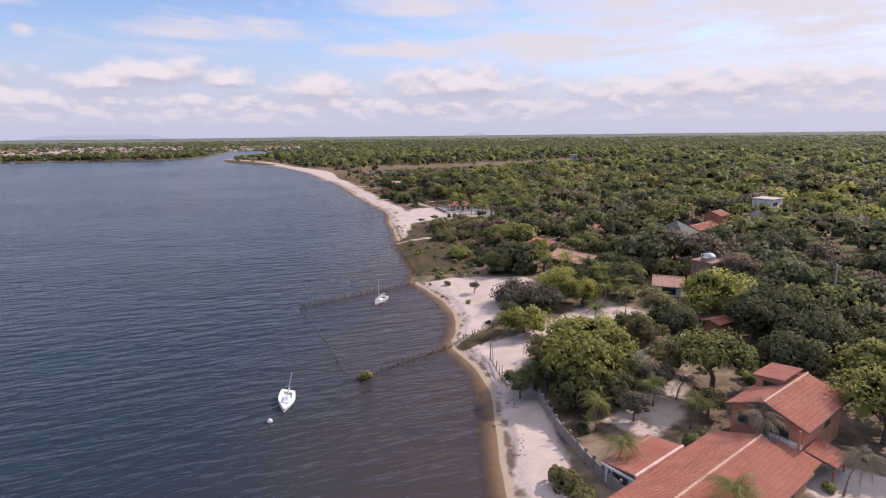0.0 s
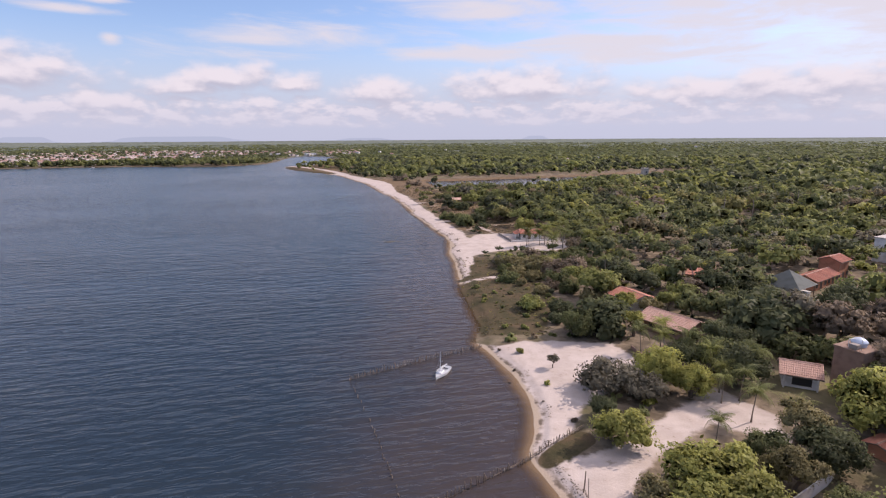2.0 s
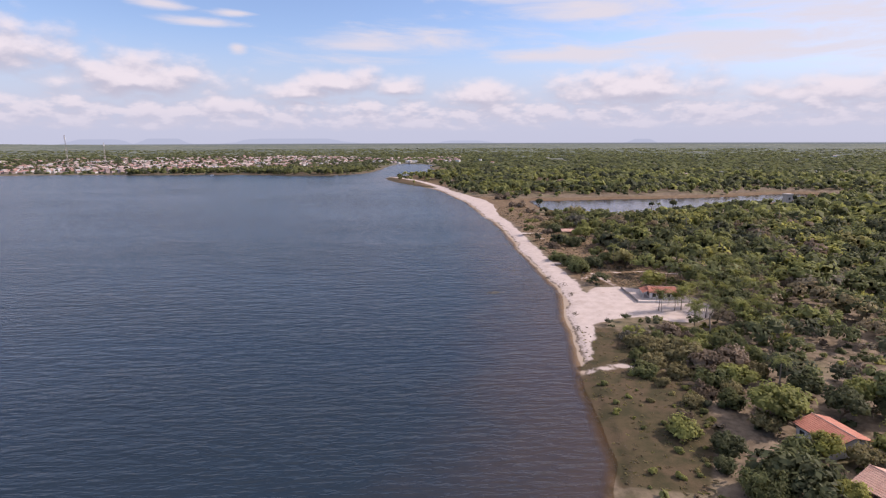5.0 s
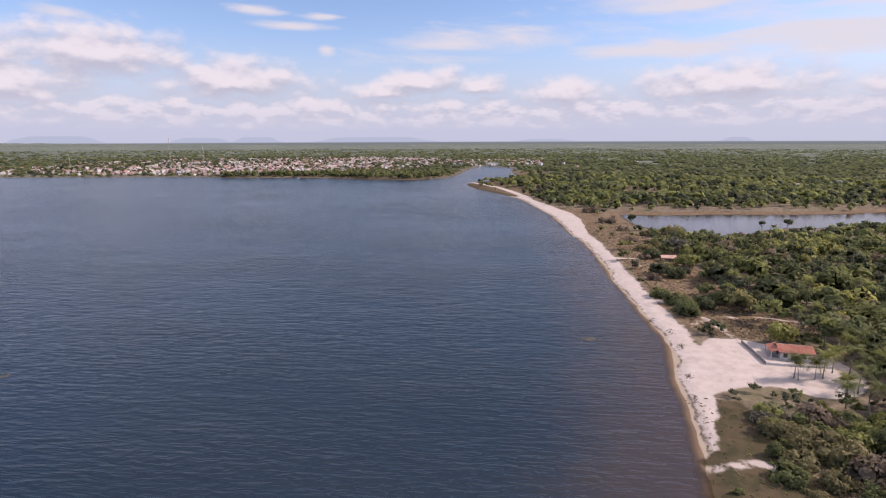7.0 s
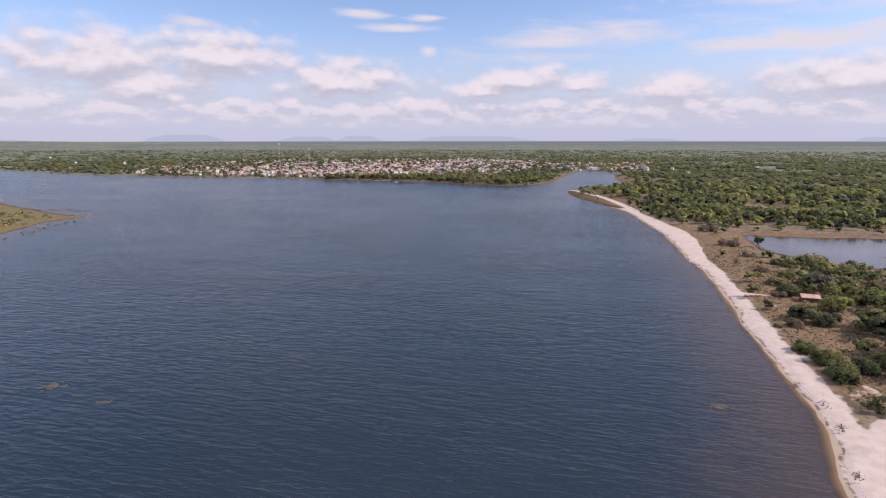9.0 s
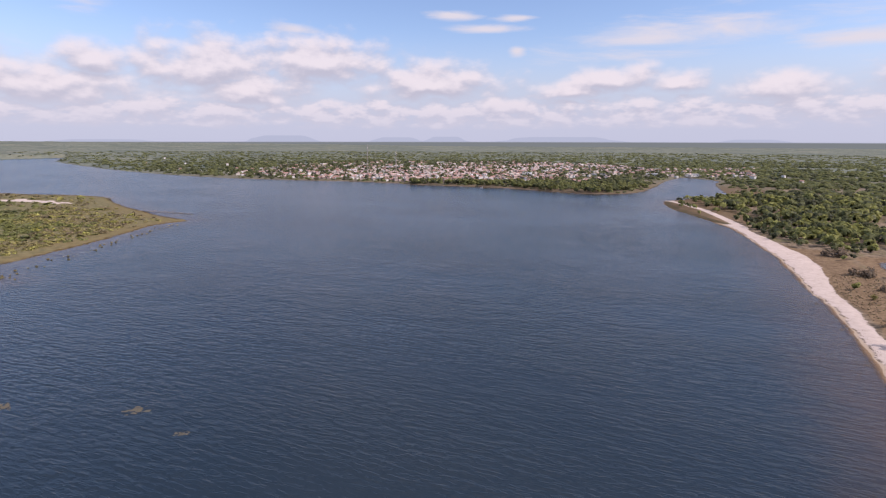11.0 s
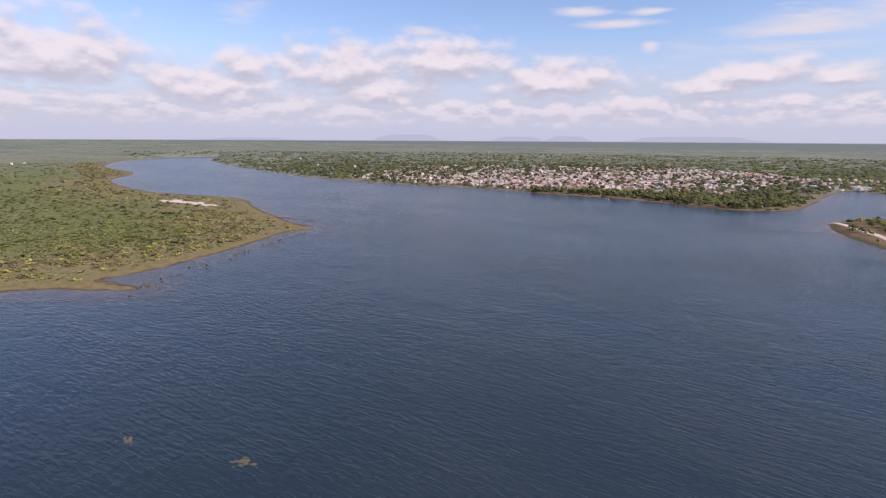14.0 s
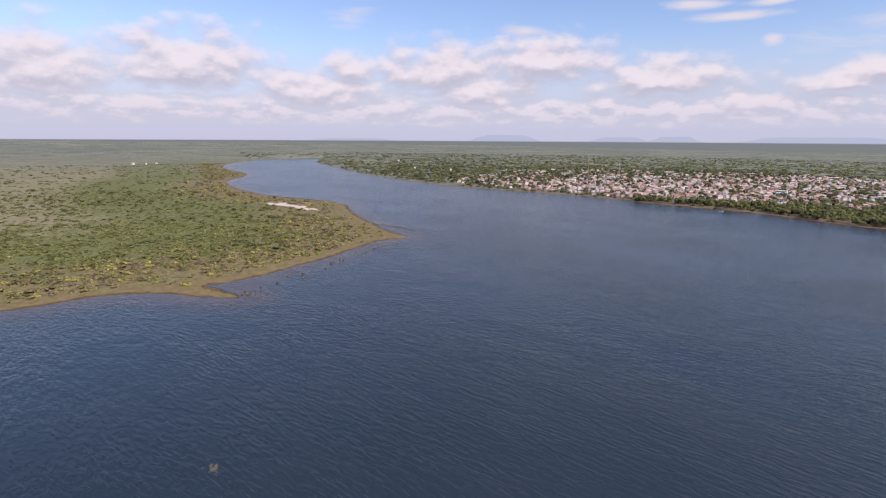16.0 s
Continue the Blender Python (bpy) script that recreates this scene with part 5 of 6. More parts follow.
def roof_part(name, m, length, depth, drop, mat, parent, fine=True, label=""):
    V, F = tile_slope(length, depth, drop, 0.24 if fine else 0.5, 0.42 if fine else 0.9)
    ob = part(name, mesh_quads(name, V, F, [mat]), mat, parent, label, m)
    bm = bmesh.new()
    a = [bm.verts.new(p) for p in ((0, 0, -0.03), (length, 0, -0.03), (length, depth, drop - 0.03), (0, depth, drop - 0.03))]
    b = [bm.verts.new(v.co - Vector((0, 0, 0.12))) for v in a]
    bm.faces.new(a)
    bm.faces.new(b[::-1])
    for k in range(4):
        bm.faces.new((a[k], b[k], b[(k + 1) % 4], a[(k + 1) % 4]))
    part("roof_deck", bm, WOOD, ob)
    return ob


def gable(parent, x0, x1, y0, y1, z_eave, z_ridge, mat, over=0.5, fine=True, ridge=None, cap=True):
    """Two tiled slopes with the ridge along x, and a cap of ridge tiles."""
    ym = (y0 + y1) / 2 if ridge is None else ridge
    L = x1 - x0 + 2 * over
    roof_part("roof", Matrix.Translation((x0 - over, y0 - over, z_eave)), L, ym - y0 + over, z_ridge - z_eave, mat, parent, fine)
    roof_part("roof", Matrix.Translation((x1 + over, y1 + over, z_eave)) @ Matrix.Rotation(math.pi, 4, "Z"), L, y1 - ym + over, z_ridge - z_eave, mat, parent, fine)
    if cap:
        n = max(3, int(L / 0.5)) * 2
        V = bm_tube([(x0 - over + L * (i // 2 + 0.95 * (i % 2)) / (n // 2), ym, z_ridge + 0.05) for i in range(n)], [0.15 - 0.03 * (i % 2) for i in range(n)], 6)
        part("ridge_cap", V, TILE_PALE, parent, "row of pale ridge tiles")


def walls(parent, x0, x1, y0, y1, z0, z1, mat, peak=None, t=0.2, holes=()):
    """Four walls, gable ends up to peak; holes: (side, along, sill, wide, high, kind) become frames round a panel on
    the wall, near-black in an opening to paint its shaded inside.
    """
    bm = bmesh.new()
    for a in ((x0, x1, y0, y0 + t), (x0, x1, y1 - t, y1), (x0, x0 + t, y0 + t, y1 - t), (x1 - t, x1, y0 + t, y1 - t)):
        bm_box(*a, z0, z1, bm)
    if peak:
        for x in (x0, x1 - t):
            tri = [bm.verts.new(p) for p in ((x, y0, z1), (x, y1, z1), (x, (y0 + y1) / 2, peak), (x + t, y0, z1), (x + t, y1, z1), (x + t, (y0 + y1) / 2, peak))]
            for f in ((0, 1, 2), (5, 4, 3)):
                bm.faces.new([tri[i] for i in f])
            for f in ((0, 2, 5, 3), (2, 1, 4, 5), (1, 0, 3, 4)):
                bm.faces.new([tri[i] for i in f])
    part("wall", bm, mat, parent)
    for side, along, sill, wide, high, kind in holes:
        m = {"s": pose(along, y0, sill), "n": pose(along, y1, sill, 0, 0, 180), "w": pose(x0, along, sill, 0, 0, -90), "e": pose(x1, along, sill, 0, 0, 90)}[side]
        fr = bmesh.new()
        for a in ((-wide / 2 - 0.07, -wide / 2, 0, high), (wide / 2, wide / 2 + 0.07, 0, high), (-wide / 2 - 0.07, wide / 2 + 0.07, high, high + 0.07), (-wide / 2 - 0.12, wide / 2 + 0.12, -0.07, 0)):
            bm_box(a[0], a[1], -0.06, 0.02, a[2], a[3], fr)
        ob = part(kind, fr, WALL_WHITE if kind == "window" and mat is WALL_WHITE else WOOD, parent, m=m)
        part("pane" if kind == "window" else "leaf", bm_box(-wide / 2, wide / 2, -0.012, 0.01, 0, high), DARK if kind != "door" else WOOD, ob)
    return bm


def axis_pose(u, v, z, angle, ox=0.0, oy=0.0):
    c, s = math.cos(radians(angle)), math.sin(radians(angle))
    return pose(ox + u * c - v * s, oy + u * s + v * c, z, 0, 0, angle)


def near_house():
    """Two-storey tiled house with a long low wing, an annex and a porch; x along the ridge."""
    h = thing("house", axis_pose(0, 0, 1.1, 36.87), "orange-rendered two-storey house with clay tile roofs", "house")
    # low wing
    walls(h, 36, 53.5, 15.6, 24.2, 0, 2.1, WALL_ORANGE, 3.6, holes=[("s", 40, 0.9, 1.2, 1.0, "window"), ("s", 45, 0, 0.9, 2.0, "door"), ("s", 50, 0.9, 1.4, 1.0, "window"), ("n", 51, 0.9, 1.2, 1.0, "window")])
    gable(h, 36, 53.3, 15.6, 24.2, 2.0, 3.7, TILE, 0.45)
    # upper storey
    walls(h, 56.3, 66.4, 17.2, 24.0, 0, 4.55, WALL_ORANGE, 6.0, holes=[("w", 19.6, 2.6, 2.2, 1.6, "window"), ("n", 57.8, 2.9, 1.2, 1.1, "window"), ("n", 63.5, 2.9, 1.2, 1.1, "window"),
          ("s", 58.5, 0, 1.0, 2.1, "door"), ("s", 62.5, 2.9, 1.3, 1.1, "window"), ("w", 22.8, 2.9, 0.9, 1.0, "window")])
    gable(h, 56.5, 66.4, 17.2, 24.0, 4.55, 6.1, TILE, 0.55, ridge=20.9)
    # raised lantern room with its own mono-pitch roof
    walls(h, 61.9, 66.2, 21.6, 24.1, 4.6, 6.25, WALL_ORANGE, holes=[("w", 22.8, 5.1, 1.2, 0.7, "window")])
    roof_part("roof", pose(66.6, 24.5, 6.2, 0, 0, 180), 5.0, 3.2, 0.35, TILE, h)
    # verandah parapet and posts of the upper floor
    part("parapet", bm_box(55.6, 56.3, 17.2, 20.2, 2.2, 3.0), WALL_WHITE, h, "white verandah parapet")
    for y in (17.3, 20.1):
        part("post", bm_box(55.6, 55.8, y - 0.1, y + 0.1, 0, 4.6), WALL_ORANGE, h)
    # link roof between wing and tower
    roof_part("roof", pose(53.3, 15.4, 2.0), 2.9, 3.6, 0.9, TILE, h)
    # porch on the yard side
    roof_part("roof", pose(56.4, 14.2, 1.9), 3.6, 2.9, 0.55, TILE, h)
    for x in (56.7, 59.7):
        part("post", bm_tube([(x, 14.5, -0.1), (x, 14.5, 1.95)], [0.11, 0.10], 8), WALL_ORANGE, h)
    part("porch_floor", bm_box(56.2, 60.2, 13.9, 17.1, -0.25, 0.12, bevel=0.03), CONCRETE, h)
    # annex with white coping
    walls(h, 40.6, 48.0, 24.8, 28.2, 0, 1.9, WALL_GREY, holes=[("w", 26.6, 0.0, 1.0, 1.7, "door")])
    roof_part("roof", pose(48.2, 28.6, 1.75, 0, 0, 180), 7.9, 3.6, 0.45, TILE, h)
    part("coping", bm_box(40.1, 48.2, 24.62, 24.92, 2.1, 2.42, bevel=0.03), WALL_PINK, h, "pale coping beside the annex roof")
    part("gutter", bm_box(40.1, 40.3, 24.9, 28.5, 1.62, 1.82), WALL_WHITE, h)
    for y in (25.4, 27.9):
        part("post", bm_box(40.25, 40.5, y - 0.12, y + 0.12, -0.1, 1.7), WALL_WHITE, h)
    return h


near_house()


def cottage(x, y, angle, lx, ly, wall, rise, wmat, rmat, label, base=None, hip=False, fine=True, holes=(), storeys=1):
    z = height_at(x, y) if base is None else base
    h = thing("house", pose(x, y, z - 0.1, 0, 0, angle), label, "house")
    walls(h, -lx / 2, lx / 2, -ly / 2, ly / 2, 0, wall, wmat, wall + rise * 0.9, holes=holes)
    gable(h, -lx / 2, lx / 2, -ly / 2, ly / 2, wall, wall + rise, rmat, 0.6, fine)
    return h


WIN = [("s", -2.5, 0.9, 1.1, 1.0, "window"), ("s", 0, 0, 0.9, 2.0, "door"), ("s", 2.5, 0.9, 1.1, 1.0, "window"), ("w", 0, 0.9, 1.1, 1.0, "window")]
bh = cottage(9.2, 239.0, 8, 8.2, 6.0, 2.3, 1.3, WALL_WHITE, TILE, "white beach house with a clay tile roof", holes=[("s", -2.8, 0.7, 1.1, 1.2, "window"), ("s", -0.8, 0, 1.0, 2.0, "door"), ("s", 1.8, 0.7, 1.2, 1.2, "window"), ("w", 0, 0.5, 2.6, 1.5, "opening")])
part("roof_wing", mesh_quads("roof_wing", *tile_slope(6.2, 2.6, 0.9), [TILE]), TILE, bh, m=pose(-6.7, 3.1, 2.0, 0, 0, -90))
for y in (-3.0, 0.0, 3.0):
    part("post", bm_box(-6.5, -6.3, y - 0.1, y + 0.1, 0, 2.1), WALL_WHITE, bh)
part("terrace", bm_box(-7.0, 4.6, -4.2, 4.0, -0.3, 0.12, bevel=0.04), CONCRETE, bh)
cottage(33, 131, -52, 11, 7.0, 2.3, 1.7, WALL_BROWN, TILE_PALE, "long low house with a faded clay tile roof", holes=WIN)
cottage(28.6, 147.8, -62, 7.5, 7.0, 2.7, 1.3, WALL_WHITE, TILE, "white house with an orange tile roof among trees", holes=WIN)
hut = cottage(46.2, 107.6, -22, 5.0, 4.8, 2.2, 1.5, WALL_WHITE, TILE_PALE, "small white kiosk under a pale tile roof", holes=[("s", 0.2, 0.6, 2.6, 1.2, "opening")])
for x, y in ((-2.3, -3.0), (2.3, -3.0)):
    part("post", bm_box(x - 0.12, x + 0.12, y - 0.12, y + 0.12, 0, 2.1), WALL_WHITE, hut)
for i, (x, y, wall) in enumerate(((79.5, 168, 2.6), (85.5, 173.5, 2.6), (91.5, 179.5, 5.2))):
    cottage(x, y, 40, 6.0, 5.2, wall, 1.3, WALL_ORANGE, TILE, "orange chalet with a tiled roof in a row" if i < 2 else "taller orange chalet with a tiled roof", holes=WIN[:3])
cottage(53, 172, -20, 7.0, 6.0, 2.6, 1.4, WALL_BROWN, TILE, "brown house with a tiled roof deep in the trees", holes=WIN[:3], fine=False)
cottage(131, 352, -15, 12, 7, 2.6, 1.6, WALL_WHITE, TILE_PALE, "low pale-roofed house in the woods", fine=False)
cottage(-29.5, 360.5, 15, 6.5, 4.6, 2.0, 1.1, WALL_BROWN, TILE_PALE, "small brick hut with a pale roof behind the beach", holes=WIN[1:2], fine=False)
cottage(46, 86.5, 30, 3.2, 2.4, 1.7, 0.5, WALL_ORANGE, TILE, "small orange garden shed under trees", fine=True)


def white_block():
    h = thing("house", pose(121, 201, height_at(121, 201), 0, 0, 35), "white flat-roofed house with a recessed balcony", "house")
    # the dark panel behind the balcony stands in for its shaded recess
    walls(h, -4, 4, -3.5, 3.5, 0, 7.6, WALL_WHITE, holes=[("s", -1.5, 4.2, 3.2, 2.2, "opening"), ("s", 2, 0.8, 1.2, 1.2, "window"), ("w", 0, 4.4, 1.4, 1.4, "window")])
    part("roof", bm_box(-4.3, 4.3, -3.8, 3.8, 7.6, 7.85, bevel=0.04), CONCRETE, h)
    part("balcony", bm_box(-3.3, 0.3, -4.4, -3.5, 4.0, 4.9), WALL_WHITE, h)


def tent_house():
    h = thing("pavilion", pose(70, 160.5, height_at(70, 160), 0, 0, 40), "pavilion with a grey-green pyramid roof", "pavilion")
    bm = bmesh.new()
    e = [bm.verts.new(p) for p in ((-5, -5, 3), (5, -5, 3), (5, 5, 3), (-5, 5, 3))]
    t = bm.verts.new((0, 0, 6.6))
    for k in range(4):
        bm.faces.new((e[k], e[(k + 1) % 4], t))
    bm.faces.new(e[::-1])
    part("roof", bm, GREY_ROOF, h)
    for x in (-4.4, 4.4):
        for y in (-4.4, 4.4):
            part("post", bm_tube([(x, y, -0.2), (x, y, 3.0)], [0.12, 0.11], 7), WOOD, h)
    part("wall", bm_box(-4.0, 4.0, -4.0, 4.0, 0, 1.1), WALL_WHITE, h, "low white wall")


def water_tower():
    h = thing("water_tower", pose(52.5, 104.5, height_at(52, 104), 0, 0, 32), "brown masonry water tower with a pale blue tank", "water tower")
    part("shaft", bm_box(-2.3, 2.3, -2.1, 2.1, -0.3, 7.4, bevel=0.05), WALL_BROWN, h)
    part("parapet", bm_box(-2.45, 2.45, -2.25, 2.25, 7.4, 7.75, bevel=0.04), WALL_BROWN, h)
    bm = bmesh.new()
    prof = [(0.0, 1.05), (0.25, 1.1), (0.55, 1.15), (0.62, 1.2), (0.72, 1.12), (0.95, 0.95), (1.15, 0.65), (1.28, 0.28), (1.3, 0.02)]
    rings = [[bm.verts.new((r * math.cos(a), r * math.sin(a), z)) for a in np.linspace(0, 2 * math.pi, 20, endpoint=False)] for z, r in prof]
    for a, b in zip(rings, rings[1:]):
        for k in range(20):
            bm.faces.new((a[k], a[(k + 1) % 20], b[(k + 1) % 20], b[k]))
    part("tank", bm, TANK_BLUE, h, "domed pale blue plastic tank", pose(0.5, 0.1, 7.75), True)
    part("hatch", bm_box(-0.6, 0.6, -2.13, -2.09, 0.2, 2.0), DARK, h)
    part("pipe", bm_tube([(-1.5, 0.6, 7.6), (-1.5, 0.6, 9.0), (-0.3, 0.3, 9.0)], [0.06, 0.06, 0.06], 6), WALL_WHITE, h)
    part("aerial", bm_tube([(-1.9, -1.4, 7.6), (-1.9, -1.4, 10.2)], [0.04, 0.03], 5), ALU, h)
    part("cistern", bm_box(-2.1, -1.0, -0.9, 0.3, 7.75, 8.5, bevel=0.08), WALL_GREY, h, "small grey cistern beside the tank")


def lookout():
    h = thing("tower", pose(119, 497, height_at(119, 497), 0, 0, 20), "slim white tower above the trees", "tower")
    part("shaft", bm_box(-2.2, 2.2, -2.2, 2.2, -0.3, 12.5, bevel=0.06), CONCRETE, h)
    part("cap", bm_box(-2.7, 2.7, -2.7, 2.7, 12.5, 13.2, bevel=0.06), CONCRETE, h)
    part("window", bm_box(-0.7, 0.7, -2.23, -2.18, 8.8, 10.6), DARK, h)


white_block()
tent_house()
water_tower()
lookout()


# ---- walls, fences, pole ----
def wall_run(name, pts, h, t, mat, label, post_every=3.0, post=0.0):
    w = thing(name, pose(pts[0][0], pts[0][1], 0), label, "wall")
    ox, oy = pts[0]
    for (ax, ay), (bx, by) in zip(pts, pts[1:]):
        L, a = math.hypot(bx - ax, by - ay), math.degrees(math.atan2(by - ay, bx - ax))
        n = max(1, round(L / post_every))
        for i in range(n):
            x, y = ax + (bx - ax) * i / n, ay + (by - ay) * i / n
            z = height_at(x, y)
            m = pose(x - ox, y - oy, z - 0.3, 0, 0, a)
            part("panel", bm_box(0, L / n - 0.02, -t / 2, t / 2, 0, h + 0.3, bevel=0.02), mat, w, m=m)
            if post:
                part("post", bm_box(-post, post, -post, post, 0, h + 0.75, bevel=0.03), mat, w, m=m)
    return w


wall_run("boundary_wall", [(12, 63.5), (12.8, 57), (14.4, 50), (16.2, 44.5), (18.5, 38)], 1.3, 0.16, WALL_GREY, "grey garden wall with posts along the beach", 1.6, 0.13)
wall_run("garden_wall", [(27, 73), (35, 79.3), (42, 86.3)], 1.7, 0.18, WALL_WHITE, "white garden wall beside the track", 3.5)
wall_run("retaining_wall", [(22.5, 121), (24, 114), (27.5, 108)], 0.7, 0.3, WALL_BROWN, "low brown wall at the lot's edge", 3.0)
wall_run("beach_house_wall", [(-3.5, 246), (-0.5, 236.5), (1.5, 230)], 0.9, 0.2, WALL_GREY, "low grey wall in front of the beach house", 3.2)
wall_run("yard_wall", [(1.5, 230), (10, 231.5), (18, 233.5)], 0.7, 0.2, WALL_WHITE, "low white yard wall of the beach house", 3.2)


def post_mesh(seed, h, r):
    g_ = random.Random(seed)
    bm = bm_tube([(0, 0, -1.6), (g_.uniform(-0.05, 0.05), g_.uniform(-0.05, 0.05), h * 0.5), (g_.uniform(-0.12, 0.12), g_.uniform(-0.12, 0.12), h)], [r, r * 0.9, r * 0.7], 6)
    me = bpy.data.meshes.new("post")
    bm.to_mesh(me)
    bm.free()
    me.materials.append(WOOD_PALE if seed % 3 == 0 else WOOD)
    return me


POSTS = [post_mesh(i, 0.85 + 0.14 * (i % 5), 0.065 + 0.015 * (i % 3)) for i in range(9)]


def stake_fence(name, pts, step, label, rails=0, tall=1.0, gaps=0.0):
    f = thing(name, pose(pts[0][0], pts[0][1], 0), label, "fence")
    ox, oy = pts[0]
    gg = random.Random(len(pts) + int(step * 100))
    for (ax, ay), (bx, by) in zip(pts, pts[1:]):
        L = math.hypot(bx - ax, by - ay)
        n = int(L / step)
        for i in range(n):
            if gg.random() < gaps:
                continue
            t = (i + gg.uniform(-0.25, 0.25)) / n
            x, y = ax + (bx - ax) * t + gg.uniform(-0.12, 0.12), ay + (by - ay) * t + gg.uniform(-0.12, 0.12)
            s = tall * gg.uniform(0.8, 1.25)
            part("post", POSTS[gg.randrange(9)], WOOD, f, m=pose(x - ox, y - oy, max(0, height_at(x, y)), gg.uniform(-7, 7), gg.uniform(-7, 7), gg.uniform(0, 360)) @ Matrix.Diagonal((0.9, 0.9, s, 1)))
        for k in range(rails):
            za, zb = max(0.12, height_at(ax, ay) + 0.25 + 0.3 * k), max(0.12, height_at(bx, by) + 0.25 + 0.3 * k)
            mid = ((ax + bx) / 2 - ox, (ay + by) / 2 - oy, (za + zb) / 2 - 0.06)
            part("rail", bm_tube([(ax - ox, ay - oy, za), mid, (bx - ox, by - oy, zb)], [0.05, 0.045, 0.05], 5), WOOD, f)
    return f


stake_fence("stake_fence", [(-29, 104.8), (-18, 113.5), (-6.5, 122)], 0.32, "line of weathered stakes closing off the shallows", 1, 0.72)
stake_fence("stake_fence", [(-11.5, 72.5), (-4, 79), (1.5, 83.8), (9, 91)], 0.55, "stake fence running from the water up the sand", 2, 0.78)
stake_fence("sunken_stakes", [(-29, 104.8), (-22, 91), (-14, 73)], 0.8, "broken row of half-drowned stakes", 0, 0.30, 0.4)
stake_fence("beach_fence", [(7, 76), (7.6, 71.5), (8.4, 67.5)], 1.5, "thin wooden beach fence", 2, 2.0)


def utility_pole(x, y):
    p = thing("utility_pole", pose(x, y, height_at(x, y), 0, 0, 20), "grey concrete utility pole with a crossarm", "utility pole")
    part("pole", bm_tube([(0, 0, -0.5), (0, 0, 10.5)], [0.17, 0.11], 8), CONCRETE, p)
    part("crossarm", bm_box(-1.0, 1.0, -0.06, 0.06, 9.9, 10.05), WOOD, p)
    for x_ in (-0.9, -0.3, 0.3, 0.9):
        part("insulator", bm_tube([(x_, 0, 10.05), (x_, 0, 10.25)], [0.05, 0.04], 6), WALL_WHITE, p)


utility_pole(66, 88)


# ---- boats ----
def sailboat(x, y, heading, length, beam, lean, label, deck_colour):
    b = thing("sailboat", pose(x, y, 0, lean, 0, heading), label, "sailboat")
    n, ring = 12, 7
    V, F = [], []
    for i in range(n + 1):
        t = i / n
        w = beam / 2 * (0.80 + 0.2 * math.sin(math.pi * min(1, t * 1.3))) * (1 - max(0, (t - 0.45) / 0.55) ** 2.2)
        top, keel = 0.52 + 0.16 * t * t, -0.28 * (1 - t ** 3)
        for k in range(ring):
            a = math.pi * k / (ring - 1)
            V.append(((t - 0.5) * length, max(w, 0.02) * math.cos(a), top + (keel - top) * math.sin(a) ** 0.7))
    for i in range(n):
        for k in range(ring - 1):
            a = i * ring + k
            F.append((a, a + 1, a + ring + 1, a + ring))
    bm = bmesh.new()
    vs = [bm.verts.new(v) for v in V]
    for f in F:
        bm.faces.new([vs[i] for i in f])
    bm.faces.new([vs[k] for k in range(ring)][::-1])
    bmesh.ops.recalc_face_normals(bm, faces=bm.faces)
    hull = part("hull", bm, WHITE_HULL, b, "", smooth=False)
    # deck with a cockpit well
    bm = bmesh.new()
    port = [bm.verts.new((V[i * ring][0], V[i * ring][1] * 0.97, V[i * ring][2] - 0.03)) for i in range(n + 1)]
    star = [bm.verts.new((V[i * ring][0], -V[i * ring][1] * 0.97, V[i * ring][2] - 0.03)) for i in range(n + 1)]
    well = [(bm.verts.new((port[i].co.x, beam * 0.24, port[i].co.z - 0.3)), bm.verts.new((port[i].co.x, -beam * 0.24, port[i].co.z - 0.3)),
             bm.verts.new((port[i].co.x, beam * 0.26, port[i].co.z)), bm.verts.new((port[i].co.x, -beam * 0.26, port[i].co.z))) for i in range(1, 6)]
    for i in range(n):
        if 1 <= i <= 4:
            a, c = well[i - 1], well[i]
            bm.faces.new((port[i], port[i + 1], c[2], a[2]))
            bm.faces.new((a[3], c[3], star[i + 1], star[i]))
            bm.faces.new((a[2], c[2], c[0], a[0]))
            bm.faces.new((a[1], c[1], c[3], a[3]))
            bm.faces.new((a[0], c[0], c[1], a[1]))
        else:
            bm.faces.new((port[i], port[i + 1], star[i + 1], star[i]))
    for a in (well[0], well[-1]):
        bm.faces.new((a[0], a[1], a[3], a[2]))
    bmesh.ops.recalc_face_normals(bm, faces=bm.faces)
    part("deck", bm, deck_colour, b)
    cab = bm_box(-0.05 * length, 0.22 * length, -beam * 0.22, beam * 0.22, 0.5, 0.78, bevel=0.09)
    part("cabin", cab, WHITE_HULL, b)
    part("hatch", bm_box(0.0, 0.09 * length, -0.22, 0.22, 0.78, 0.82), GREY_DECK, b)
    part("bench", bm_box(-0.40 * length, -0.36 * length, -beam * 0.3, beam * 0.3, 0.44, 0.52), GREY_DECK, b)
    mast = part("mast", bm_tube([(0.16 * length, 0, 0.4), (0.16 * length, 0, 4.6)], [0.075, 0.05], 8), WHITE_HULL, b)
    part("spreader", bm_tube([(0.16 * length, -0.45, 2.8), (0.16 * length, 0.45, 2.8)], [0.02, 0.02], 5), ALU, mast)
    part("boom", bm_tube([(0.16 * length, 0, 1.25), (-0.38 * length, 0.15, 1.2)], [0.05, 0.04], 7), ALU, b)
    part("furled_sail", bm_tube([(0.12 * length, 0, 1.34), (-0.12 * length, 0.06, 1.36), (-0.34 * length, 0.14, 1.3)], [0.07, 0.11, 0.05], 7), GREY_DECK, b)
